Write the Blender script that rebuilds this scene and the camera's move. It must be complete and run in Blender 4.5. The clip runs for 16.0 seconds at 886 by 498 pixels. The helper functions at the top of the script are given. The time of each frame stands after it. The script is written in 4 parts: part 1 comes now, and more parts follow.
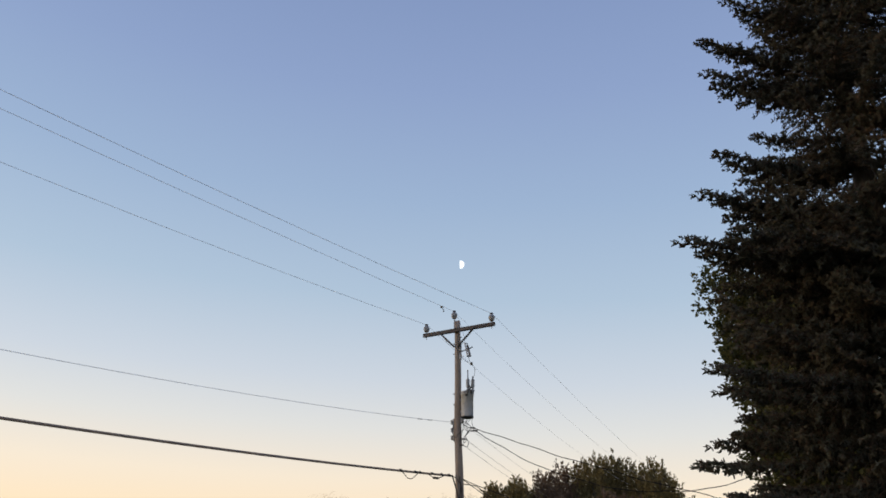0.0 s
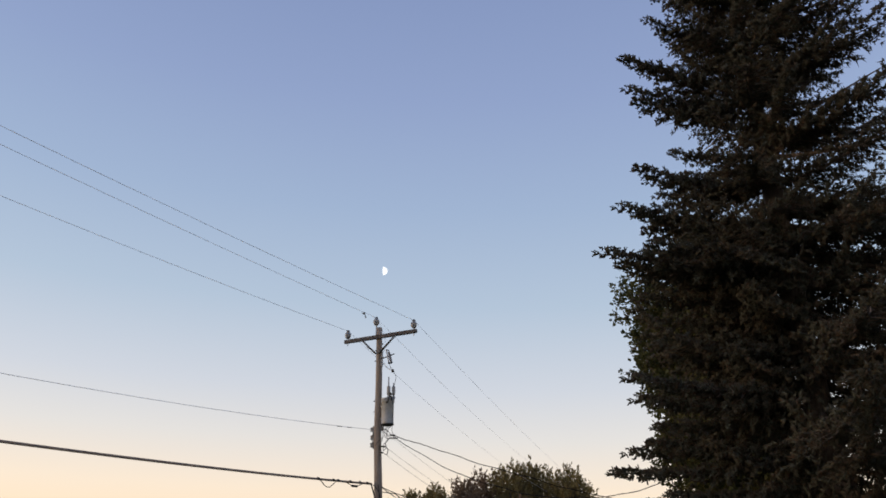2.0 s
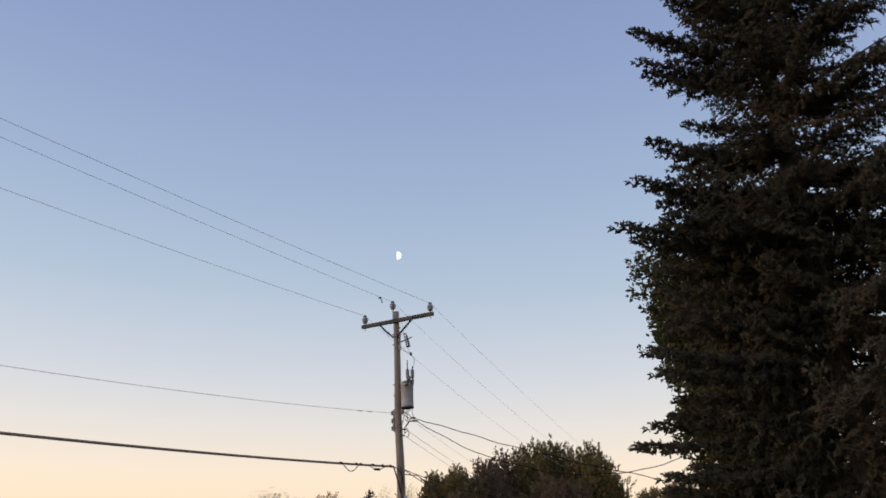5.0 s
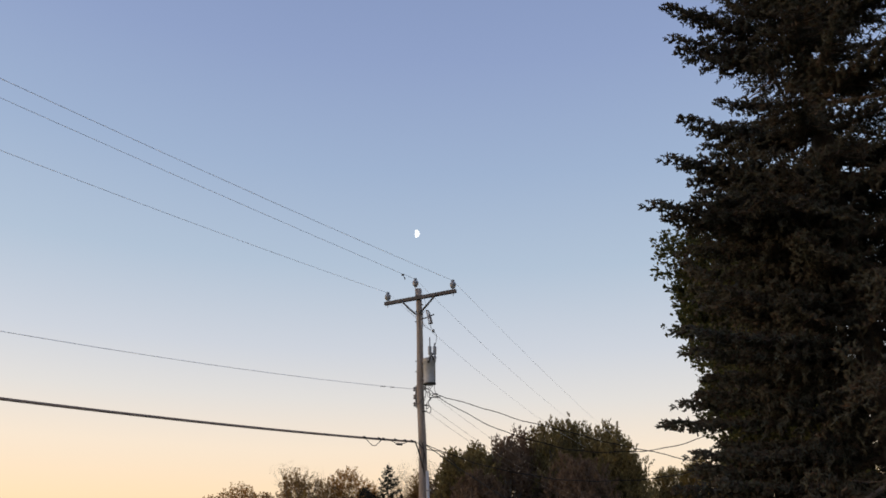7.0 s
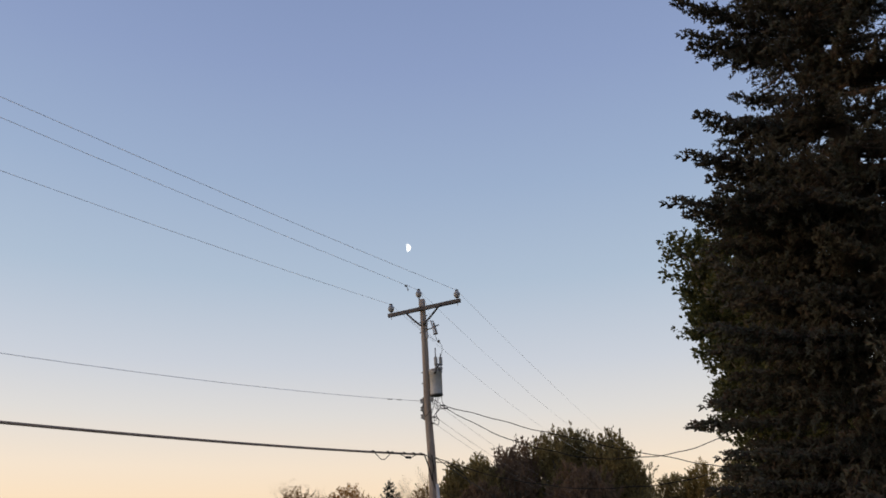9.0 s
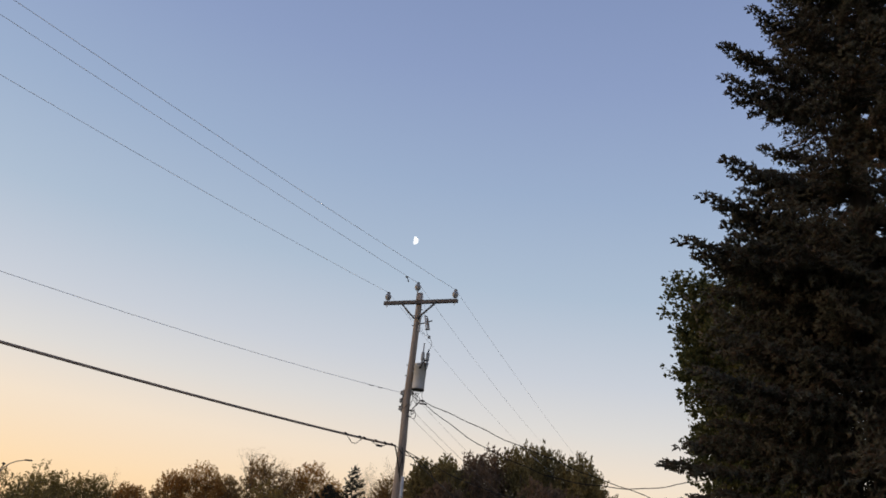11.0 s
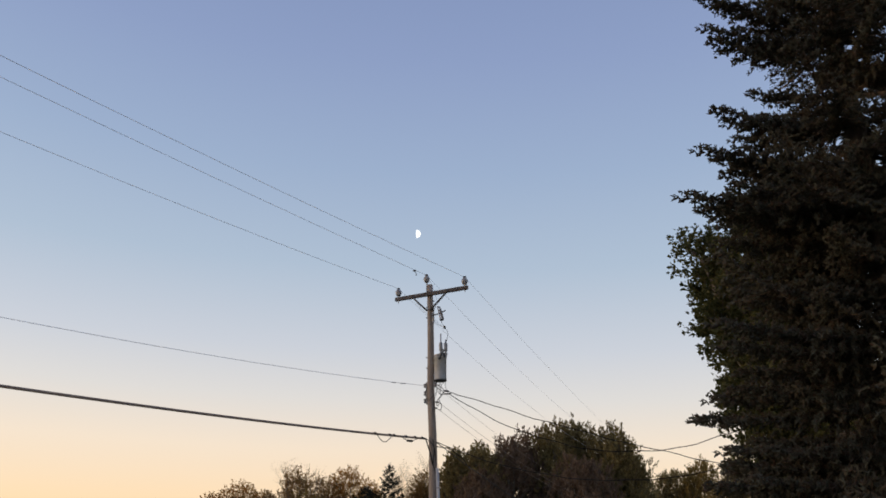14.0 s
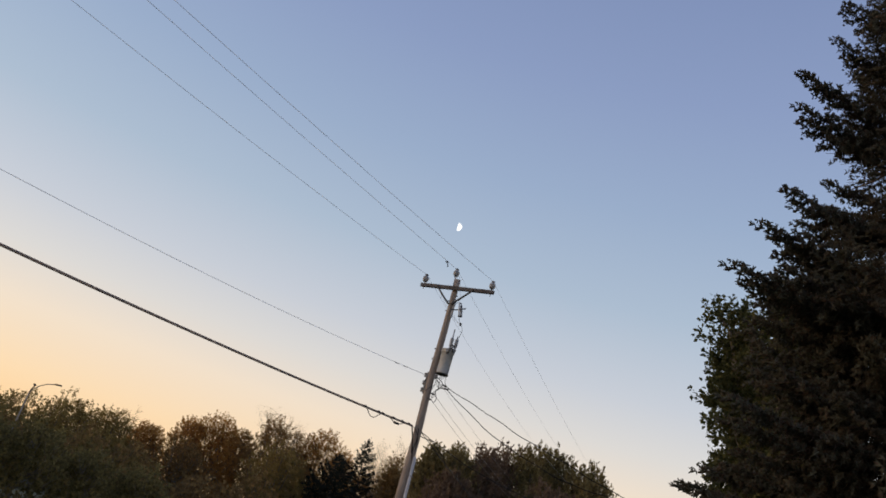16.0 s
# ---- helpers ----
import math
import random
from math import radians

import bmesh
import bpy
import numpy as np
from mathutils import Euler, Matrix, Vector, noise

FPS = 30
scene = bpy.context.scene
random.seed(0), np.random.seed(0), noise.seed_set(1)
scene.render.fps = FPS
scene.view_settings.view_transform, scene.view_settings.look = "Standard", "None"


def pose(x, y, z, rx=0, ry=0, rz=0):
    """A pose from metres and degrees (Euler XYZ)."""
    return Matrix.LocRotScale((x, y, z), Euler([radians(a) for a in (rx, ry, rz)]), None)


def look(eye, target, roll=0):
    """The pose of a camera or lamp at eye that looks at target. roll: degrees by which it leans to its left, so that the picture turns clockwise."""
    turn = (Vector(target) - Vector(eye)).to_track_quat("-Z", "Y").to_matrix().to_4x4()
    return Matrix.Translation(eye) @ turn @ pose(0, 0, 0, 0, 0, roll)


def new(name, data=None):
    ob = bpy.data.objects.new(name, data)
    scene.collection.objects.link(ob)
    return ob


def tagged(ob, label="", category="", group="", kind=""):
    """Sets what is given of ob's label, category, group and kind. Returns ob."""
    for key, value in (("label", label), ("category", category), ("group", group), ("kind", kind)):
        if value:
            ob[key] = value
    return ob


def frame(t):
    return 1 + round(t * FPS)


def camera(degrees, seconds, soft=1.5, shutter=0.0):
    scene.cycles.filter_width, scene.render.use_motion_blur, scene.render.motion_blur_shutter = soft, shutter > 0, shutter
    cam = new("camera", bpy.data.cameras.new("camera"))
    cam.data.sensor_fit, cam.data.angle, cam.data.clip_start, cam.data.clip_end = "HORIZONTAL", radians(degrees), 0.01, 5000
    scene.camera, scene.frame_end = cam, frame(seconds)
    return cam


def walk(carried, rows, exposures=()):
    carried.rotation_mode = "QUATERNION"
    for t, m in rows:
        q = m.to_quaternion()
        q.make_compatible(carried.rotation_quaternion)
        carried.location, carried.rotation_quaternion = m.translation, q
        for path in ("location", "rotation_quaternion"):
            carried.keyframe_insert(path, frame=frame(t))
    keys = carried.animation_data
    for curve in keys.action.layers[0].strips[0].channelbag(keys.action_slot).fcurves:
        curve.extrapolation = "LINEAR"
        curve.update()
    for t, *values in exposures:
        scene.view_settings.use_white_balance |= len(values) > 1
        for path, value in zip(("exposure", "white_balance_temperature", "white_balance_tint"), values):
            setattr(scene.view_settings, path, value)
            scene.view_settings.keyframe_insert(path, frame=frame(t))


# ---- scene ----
cam = camera(58.8, 16.0, soft=1.7)
PATH = [
    (0, (-0.076, 1.774, 1.792), (-0.079, 3.592, 2.627), 0.5),
    (0.2, (-0.086, 1.796, 1.803), (-0.024, 3.616, 2.63), -0.2),
    (0.3, (-0.091, 1.807, 1.808), (-0.006, 3.627, 2.632), -0.5),
    (0.5, (-0.101, 1.829, 1.819), (-0.003, 3.643, 2.656), -0.2),
    (0.7, (-0.104, 1.829, 1.819), (0.006, 3.639, 2.662), -0.4),
    (1, (-0.109, 1.829, 1.818), (0.036, 3.634, 2.667), -0.2),
    (1.5, (-0.091, 1.817, 1.818), (0.097, 3.618, 2.666), -0.7),
    (2, (-0.082, 1.821, 1.809), (0.109, 3.622, 2.659), -0.9),
    (2.5, (-0.089, 1.811, 1.801), (0.081, 3.625, 2.626), -1.4),
    (3, (-0.07, 1.842, 1.811), (0.097, 3.658, 2.632), -2.1),
    (3.5, (-0.081, 1.831, 1.808), (0.095, 3.645, 2.631), -2.3),
    (4, (-0.084, 1.848, 1.8), (0.086, 3.666, 2.617), -2.3),
    (4.2, (-0.084, 1.848, 1.8), (0.082, 3.666, 2.617), -2.5),
    (6.3, (-0.136, 1.854, 1.799), (-0.008, 3.688, 2.588), -1.6),
    (6.5, (-0.136, 1.854, 1.799), (-0.014, 3.689, 2.585), -1.4),
    (7, (-0.261, 1.837, 1.764), (-0.15, 3.683, 2.526), -1.4),
    (7.2, (-0.299, 1.88, 1.76), (-0.21, 3.74, 2.49), -1.9),
    (7.5, (-0.357, 1.945, 1.755), (-0.272, 3.797, 2.505), -2.3),
    (7.7, (-0.413, 1.985, 1.749), (-0.31, 3.825, 2.527), -2.9),
    (8, (-0.498, 2.045, 1.74), (-0.378, 3.885, 2.515), -2.4),
    (8.2, (-0.536, 2.069, 1.747), (-0.396, 3.917, 2.499), -2.7),
    (8.3, (-0.554, 2.082, 1.75), (-0.401, 3.934, 2.488), -2.5),
    (8.5, (-0.592, 2.106, 1.757), (-0.432, 3.957, 2.497), -2.9),
    (8.7, (-0.6, 2.107, 1.756), (-0.452, 3.957, 2.502), -3.5),
    (9, (-0.613, 2.109, 1.755), (-0.48, 3.941, 2.547), -3.4),
    (9.2, (-0.613, 2.109, 1.755), (-0.463, 3.933, 2.562), -3.4),
    (11.3, (-0.619, 2.066, 1.711), (-0.502, 3.901, 2.498), 8.5),
    (11.5, (-0.619, 2.066, 1.711), (-0.501, 3.9, 2.5), 9.1),
    (12, (-0.625, 2.073, 1.699), (-0.52, 3.914, 2.474), 9.4),
    (12.5, (-0.642, 2.065, 1.692), (-0.526, 3.902, 2.474), 7.3),
    (12.7, (-0.637, 2.065, 1.696), (-0.487, 3.893, 2.492), 3.1),
    (12.8, (-0.634, 2.064, 1.698), (-0.476, 3.892, 2.495), 1.7),
    (13, (-0.629, 2.064, 1.702), (-0.474, 3.897, 2.487), 0.1),
    (13.2, (-0.623, 2.073, 1.706), (-0.474, 3.907, 2.49), -0.7),
    (13.5, (-0.614, 2.087, 1.713), (-0.488, 3.928, 2.485), -0.4),
    (14, (-0.622, 2.082, 1.701), (-0.513, 3.927, 2.464), -0.7),
    (14.5, (-0.63, 2.063, 1.692), (-0.528, 3.909, 2.456), -0.5),
    (14.7, (-0.628, 2.081, 1.699), (-0.534, 3.927, 2.463), -0.4),
    (14.8, (-0.628, 2.09, 1.702), (-0.54, 3.937, 2.464), 0.8),
    (14.9, (-0.627, 2.099, 1.706), (-0.562, 3.951, 2.457), 3.9),
    (15, (-0.626, 2.108, 1.709), (-0.581, 3.962, 2.457), 8.1),
    (15.2, (-0.635, 2.085, 1.696), (-0.626, 3.946, 2.428), 12.3),
    (15.3, (-0.639, 2.074, 1.689), (-0.637, 3.936, 2.42), 14.1),
    (15.5, (-0.648, 2.051, 1.676), (-0.632, 3.912, 2.409), 16.9),
    (16, (-0.667, 2.03, 1.678), (-0.646, 3.888, 2.417), 16.3),
]
EXPOSURES = [(0.0, 0.05, 6330, 7), (0.6, 0.17, 6300, 6), (1.0, 0.15, 6320, 6), (1.5, 0.07, 6500, 10), (6.3, 0.07, 6520, 10), (7.0, 0.03, 6510, 10), (8.5, -0.01, 6500, 10), (9.0, -0.03, 6490, 10), (12.7, -0.05, 6490, 10), (13.5, -0.01, 6510, 10), (16.0, -0.07, 6500, 10)]
walk(cam, [(t, look(eye, target, roll)) for t, eye, target, roll in PATH], EXPOSURES)

# ---- light: clear dusk sky, sun just at the horizon ----
SUN_AZ, SUN_EL = -92.0, 2.0
world = bpy.data.worlds.new("dusk_sky")
scene.world = world
world.use_nodes = True
wn = world.node_tree.nodes
wl = world.node_tree.links
sky = wn.new("ShaderNodeTexSky")
sky.sky_type = "NISHITA"
sky.sun_disc = False
sky.sun_elevation = radians(SUN_EL)
sky.sun_rotation = radians(SUN_AZ)
sky.air_density, sky.dust_density, sky.ozone_density = 1.0, 0.6, 2.0


def srgb(r, g, b):
    return tuple(((c / 255 + 0.055) / 1.055) ** 2.4 for c in (r, g, b))


# the clear evening sky pales and warms evenly towards the horizon
way = wn.new("ShaderNodeTexCoord")
split = wn.new("ShaderNodeSeparateXYZ")
wl.new(way.outputs["Generated"], split.inputs["Vector"])
dusk = wn.new("ShaderNodeValToRGB")
DUSK = ((0, (254, 205, 148)), (4, (254, 219, 178)), (8, (245, 224, 201)), (11.5, (223, 217, 212)), (15, (203, 206, 214)), (21, (175, 190, 208)), (28, (156, 174, 202)), (36, (141, 157, 194)), (48, (123, 139, 180)), (90, (92, 110, 155)))
while len(dusk.color_ramp.elements) < len(DUSK):
    dusk.color_ramp.elements.new(0.5)
for e, (el, c) in zip(dusk.color_ramp.elements, DUSK):
    e.position, e.color = math.sin(radians(el)), (*srgb(*c), 1)
dusk.color_ramp.interpolation = "LINEAR"
# the glow stands a little higher towards the sunset
tilt = wn.new("ShaderNodeMath")
tilt.operation = "MULTIPLY_ADD"
tilt.inputs[1].default_value = 0.03
wl.new(split.outputs["X"], tilt.inputs[0])
wl.new(split.outputs["Z"], tilt.inputs[2])
wl.new(tilt.outputs[0], dusk.inputs["Fac"])
blend = wn.new("ShaderNodeMix")
blend.data_type = "RGBA"
blend.inputs["Factor"].default_value = 0.06
wl.new(dusk.outputs["Color"], blend.inputs["A"])
wl.new(sky.outputs["Color"], blend.inputs["B"])
wn["Background"].inputs["Strength"].default_value = 1.03
wl.new(blend.outputs["Result"], wn["Background"].inputs["Color"])

sun = new("sun", bpy.data.lights.new("sun", "SUN"))
sun.data.energy, sun.data.angle, sun.data.color = 0.95, radians(12), (1.0, 0.72, 0.48)
sun.matrix_world = look((0, 0, 0), (-math.sin(radians(SUN_AZ)), -math.cos(radians(SUN_AZ)), -math.tan(radians(SUN_EL + 3))))

# ---- materials ----


def material(name, colours, scale=8.0, rough=0.8, bump=0.3, metal=0.0, island=0.0, fine=6.0, stretch=(1, 1, 1), through_light=0.0):
    """Two-scale noise between colours; island: how far single leaves differ in brightness."""
    m = bpy.data.materials.new(name)
    m.use_nodes = True
    n, l = m.node_tree.nodes, m.node_tree.links
    b = n["Principled BSDF"]
    tc = n.new("ShaderNodeTexCoord")
    mp = n.new("ShaderNodeMapping")
    mp.inputs["Scale"].default_value = stretch
    l.new(tc.outputs["Object"], mp.inputs["Vector"])
    big, small = n.new("ShaderNodeTexNoise"), n.new("ShaderNodeTexNoise")
    big.inputs["Scale"].default_value, small.inputs["Scale"].default_value = scale, scale * fine
    big.inputs["Detail"].default_value = small.inputs["Detail"].default_value = 4
    for t in (big, small):
        l.new(mp.outputs["Vector"], t.inputs["Vector"])
    add = n.new("ShaderNodeMath")
    add.operation = "MULTIPLY_ADD"
    add.inputs[1].default_value = 0.45
    l.new(small.outputs["Fac"], add.inputs[0])
    sc = n.new("ShaderNodeMath")
    sc.operation = "MULTIPLY"
    sc.inputs[1].default_value = 0.6
    l.new(big.outputs["Fac"], sc.inputs[0])
    l.new(sc.outputs[0], add.inputs[2])
    ramp = n.new("ShaderNodeValToRGB")
    while len(ramp.color_ramp.elements) < len(colours):
        ramp.color_ramp.elements.new(0.5)
    for i, c in enumerate(colours):
        e = ramp.color_ramp.elements[i]
        e.position = 0.36 + 0.32 * i / max(1, len(colours) - 1)
        e.color = (*c, 1)
    out = ramp.outputs["Color"]
    if island:
        geo = n.new("ShaderNodeNewGeometry")
        off = n.new("ShaderNodeMath")
        off.operation = "MULTIPLY_ADD"
        off.inputs[1].default_value, off.inputs[2].default_value = island, -island / 2
        l.new(geo.outputs["Random Per Island"], off.inputs[0])
        ad2 = n.new("ShaderNodeMath")
        l.new(add.outputs[0], ad2.inputs[0])
        l.new(off.outputs[0], ad2.inputs[1])
        l.new(ad2.outputs[0], ramp.inputs["Fac"])
    else:
        l.new(add.outputs[0], ramp.inputs["Fac"])
    l.new(out, b.inputs["Base Color"])
    b.inputs["Roughness"].default_value, b.inputs["Metallic"].default_value = rough, metal
    b.inputs["Specular IOR Level"].default_value = 0.12 if island else 0.3
    if bump:
        bp = n.new("ShaderNodeBump")
        bp.inputs["Strength"].default_value, bp.inputs["Distance"].default_value = bump, 0.01
        l.new(small.outputs["Fac"], bp.inputs["Height"])
        l.new(bp.outputs["Normal"], b.inputs["Normal"])
    if through_light:
        tr = n.new("ShaderNodeBsdfTranslucent")
        mx = n.new("ShaderNodeMixShader")
        mx.inputs["Fac"].default_value = through_light
        l.new(out, tr.inputs["Color"])
        l.new(b.outputs[0], mx.inputs[1])
        l.new(tr.outputs[0], mx.inputs[2])
        l.new(mx.outputs[0], n["Material Output"].inputs["Surface"])
    return m


POLE_WOOD = material("weathered_pole_wood", [(0.18, 0.147, 0.122), (0.29, 0.24, 0.205), (0.38, 0.33, 0.285)], 2.2, 0.9, 0.6, fine=9, stretch=(6, 6, 0.5))
ARM_WOOD = material("weathered_arm_wood", [(0.068, 0.06, 0.059), (0.108, 0.098, 0.097), (0.158, 0.145, 0.142)], 3.0, 0.9, 0.6, fine=8)
STEEL = material("galvanised_steel", [(0.2, 0.2, 0.21), (0.33, 0.33, 0.34)], 14, 0.5, 0.15, 0.7)
DARK_STEEL = material("dark_steel", [(0.05, 0.05, 0.052), (0.1, 0.1, 0.1)], 14, 0.6, 0.15, 0.4)
PORCELAIN = material("grey_porcelain", [(0.22, 0.225, 0.24), (0.34, 0.345, 0.36)], 10, 0.3, 0.05)
TANK_PAINT = material("grey_tank_paint", [(0.33, 0.335, 0.335), (0.42, 0.425, 0.42), (0.48, 0.48, 0.47)], 3, 0.5, 0.08)
CABLE_BLACK = material("black_cable_jacket", [(0.014, 0.014, 0.014), (0.03, 0.029, 0.028)], 20, 0.6, 0.1)
CUTOUT_GREY = material("dull_brown_grey_porcelain", [(0.12, 0.115, 0.115), (0.22, 0.21, 0.21)], 14, 0.4, 0.05)
COMM_JACKET = material("faded_cable_jacket", [(0.22, 0.165, 0.135), (0.32, 0.245, 0.2)], 9, 0.7, 0.2)
WIRE = material("weathered_aluminium_wire", [(0.72, 0.73, 0.76), (0.8, 0.81, 0.84)], 20, 0.6, 0.1, 0.2)
CONDUIT = material("pale_grey_conduit", [(0.42, 0.42, 0.43), (0.55, 0.55, 0.55)], 6, 0.6, 0.05)
BARK = material("spruce_bark", [(0.06, 0.045, 0.035), (0.12, 0.09, 0.07), (0.17, 0.14, 0.115)], 5, 0.95, 0.8, stretch=(1, 1, 0.4))
GREY_BARK = material("grey_bark", [(0.09, 0.075, 0.06), (0.16, 0.14, 0.115), (0.22, 0.2, 0.17)], 4, 0.95, 0.8, stretch=(1, 1, 0.3))
NEEDLE = material("blue_spruce_needles", [(0.068, 0.047, 0.035), (0.056, 0.053, 0.04), (0.074, 0.078, 0.06)], 1.3, 0.75, 0.0, island=0.3)
DARK_NEEDLE = material("dark_conifer_needles", [(0.022, 0.023, 0.017), (0.03, 0.033, 0.024), (0.042, 0.046, 0.034)], 0.8, 0.8, 0.0, island=0.3)
LEAF = {
    "aspen": material("yellowing_aspen_leaves", [(0.05, 0.06, 0.025), (0.082, 0.09, 0.036), (0.14, 0.132, 0.05)], 0.7, 0.6, 0.0, island=0.35, through_light=0.35),
    "maple": material("dull_green_leaves", [(0.14, 0.11, 0.053), (0.205, 0.165, 0.074), (0.285, 0.23, 0.098)], 0.35, 0.7, 0.0, island=0.35, through_light=0.4),
    "russet": material("russet_brown_leaves", [(0.13, 0.09, 0.062), (0.17, 0.118, 0.08), (0.215, 0.15, 0.1)], 0.35, 0.75, 0.0, island=0.25, through_light=0.35),
    "orange": material("orange_brown_leaves", [(0.33, 0.16, 0.05), (0.46, 0.24, 0.072), (0.57, 0.335, 0.105)], 0.35, 0.7, 0.0, island=0.25, through_light=0.62),
    "olive": material("olive_leaves", [(0.225, 0.16, 0.055), (0.3, 0.22, 0.073), (0.38, 0.265, 0.098)], 0.3, 0.7, 0.0, island=0.25, through_light=0.62),
    "umber": material("umber_brown_leaves", [(0.16, 0.104, 0.044), (0.23, 0.145, 0.058), (0.3, 0.192, 0.075)], 0.35, 0.75, 0.0, island=0.25, through_light=0.55),
    "hedge": material("dark_hedge_leaves", [(0.13, 0.11, 0.045), (0.19, 0.158, 0.062), (0.26, 0.21, 0.08)], 0.3, 0.75, 0.0, island=0.35, through_light=0.45),
    "brown": material("thin_brown_leaves", [(0.24, 0.142, 0.056), (0.32, 0.195, 0.077), (0.39, 0.248, 0.1)], 0.35, 0.75, 0.0, island=0.25, through_light=0.6),
}
LAMP_METAL = material("pale_lamp_metal", [(0.2, 0.18, 0.15), (0.27, 0.245, 0.205)], 6, 0.5, 0.05, 0.2)
GRASS = material("autumn_lawn", [(0.045, 0.055, 0.022), (0.075, 0.08, 0.035), (0.11, 0.1, 0.05)], 0.08, 0.95, 0.5, fine=60)

# ---- mesh helpers ----


def finish(ob, mat, parent=None, label="", smooth=False):
    ob.data.materials.append(mat)
    if smooth:
        ob.data.polygons.foreach_set("use_smooth", [True] * len(ob.data.polygons))
    if parent:
        ob.parent = parent
    return tagged(ob, label)


def part(name, bm, mat, parent, label="", smooth=False):
    me = bpy.data.meshes.new(name)
    bm.to_mesh(me)
    bm.free()
    return finish(new(name, me), mat, parent, label, smooth)


def arrays(name, verts, faces):
    """A mesh from numpy corners (n, 3) and faces of one size (m, k)."""
    me = bpy.data.meshes.new(name)
    k = faces.shape[1]
    me.vertices.add(len(verts))
    me.vertices.foreach_set("co", np.ascontiguousarray(verts, dtype=np.float32).ravel())
    me.loops.add(faces.size)
    me.loops.foreach_set("vertex_index", np.ascontiguousarray(faces, dtype=np.int32).ravel())
    me.polygons.add(len(faces))
    me.polygons.foreach_set("loop_start", np.arange(0, faces.size, k, dtype=np.int32))
    me.update(calc_edges=True)
    return me


def tube_into(bm, pts, radii, sides=6):
    """A round tube along points; radii: one or one a point."""
    pts = [Vector(p) for p in pts]
    if not hasattr(radii, "__len__"):
        radii = [radii] * len(pts)
    rings, up = [], None
    for i, p in enumerate(pts):
        d = (pts[min(i + 1, len(pts) - 1)] - pts[max(i - 1, 0)]).normalized()
        if up is None:
            up = d.orthogonal().normalized()
        up = (up - d * up.dot(d)).normalized()
        side = d.cross(up)
        rings.append([bm.verts.new(p + (up * math.cos(a) + side * math.sin(a)) * radii[i]) for a in [2 * math.pi * j / sides for j in range(sides)]])
    for r0, r1 in zip(rings, rings[1:]):
        for j in range(sides):
            bm.faces.new((r0[j], r0[(j + 1) % sides], r1[(j + 1) % sides], r1[j]))
    bm.faces.new(rings[0][::-1])
    bm.faces.new(rings[-1])
    return bm


def tube(pts, radii, sides=6):
    return tube_into(bmesh.new(), pts, radii, sides)


def lathe_into(bm, profile, m=Matrix(), sides=16):
    """A turned body: profile of (radius, height) about z, posed by m."""
    rings = [[bm.verts.new(m @ Vector((r * math.cos(a), r * math.sin(a), h))) for a in [2 * math.pi * j / sides for j in range(sides)]] for r, h in profile]
    for r0, r1 in zip(rings, rings[1:]):
        for j in range(sides):
            bm.faces.new((r0[j], r0[(j + 1) % sides], r1[(j + 1) % sides], r1[j]))
    bm.faces.new(rings[0][::-1])
    bm.faces.new(rings[-1])
    return bm


def lathe(profile, m=Matrix(), sides=16):
    return lathe_into(bmesh.new(), profile, m, sides)


def box(size, m=Matrix(), bevel=0.006):
    bm = bmesh.new()
    bmesh.ops.create_cube(bm, size=1, matrix=m @ Matrix.Diagonal((*size, 1)))
    if bevel:
        bmesh.ops.bevel(bm, geom=bm.edges[:], offset=bevel, segments=2, affect="EDGES")
    return bm


def thing(name, at, label, category, group="", turn=0.0):
    ob = new(name)
    ob.matrix_world = pose(*at, 0, 0, turn)
    ob.empty_display_size = 0.2
    return tagged(ob, label, category, group)


# ---- ground ----
bm = bmesh.new()
rings = []
for r in [0.01, 8, 20, 45, 80, 130, 250, 600, 1500, 4400]:
    rings.append([bm.verts.new((r * math.cos(a), r * math.sin(a), 0.0 if r < 40 else 0.05 * math.sin(5 * a + r))) for a in [2 * math.pi * j / 48 for j in range(48)]])
for r0, r1 in zip(rings, rings[1:]):
    for j in range(48):
        bm.faces.new((r0[j], r1[j], r1[(j + 1) % 48], r0[(j + 1) % 48]))
ground = part("ground", bm, GRASS, None, "", True)
tagged(ground, "dim autumn lawn running out to the far tree line", "ground", kind="structure")

# ---- utility pole ----
POLE = Vector((0.4, 27.0, 0.0))
ARM_TURN = math.degrees(math.atan2(-0.486, 0.874))
LINE = Vector((math.sin(radians(23)), math.cos(radians(23)), 0.0))  # away from the viewer, along the wires


def insulator(parent, x, y, z):
    pin = part("insulator_pin", tube([(x, y, z - 0.14), (x, y, z + 0.16)], 0.013, 8), STEEL, parent)
    body = part("insulator", lathe([(0.03, 0.12), (0.058, 0.122), (0.072, 0.14), (0.086, 0.165), (0.103, 0.21), (0.106, 0.25), (0.1, 0.29), (0.078, 0.318), (0.055, 0.335), (0.058, 0.35), (0.048, 0.37), (0.02, 0.375)],
                                   Matrix.Translation((x, y, z))), PORCELAIN, pin, "grey porcelain insulator", True)
    part("wire_tie", lathe([(0.03, 0.352), (0.052, 0.36), (0.06, 0.38), (0.05, 0.405), (0.02, 0.41)], Matrix.Translation((x, y, z)), 10), DARK_STEEL, body, "dark wire tie", True)


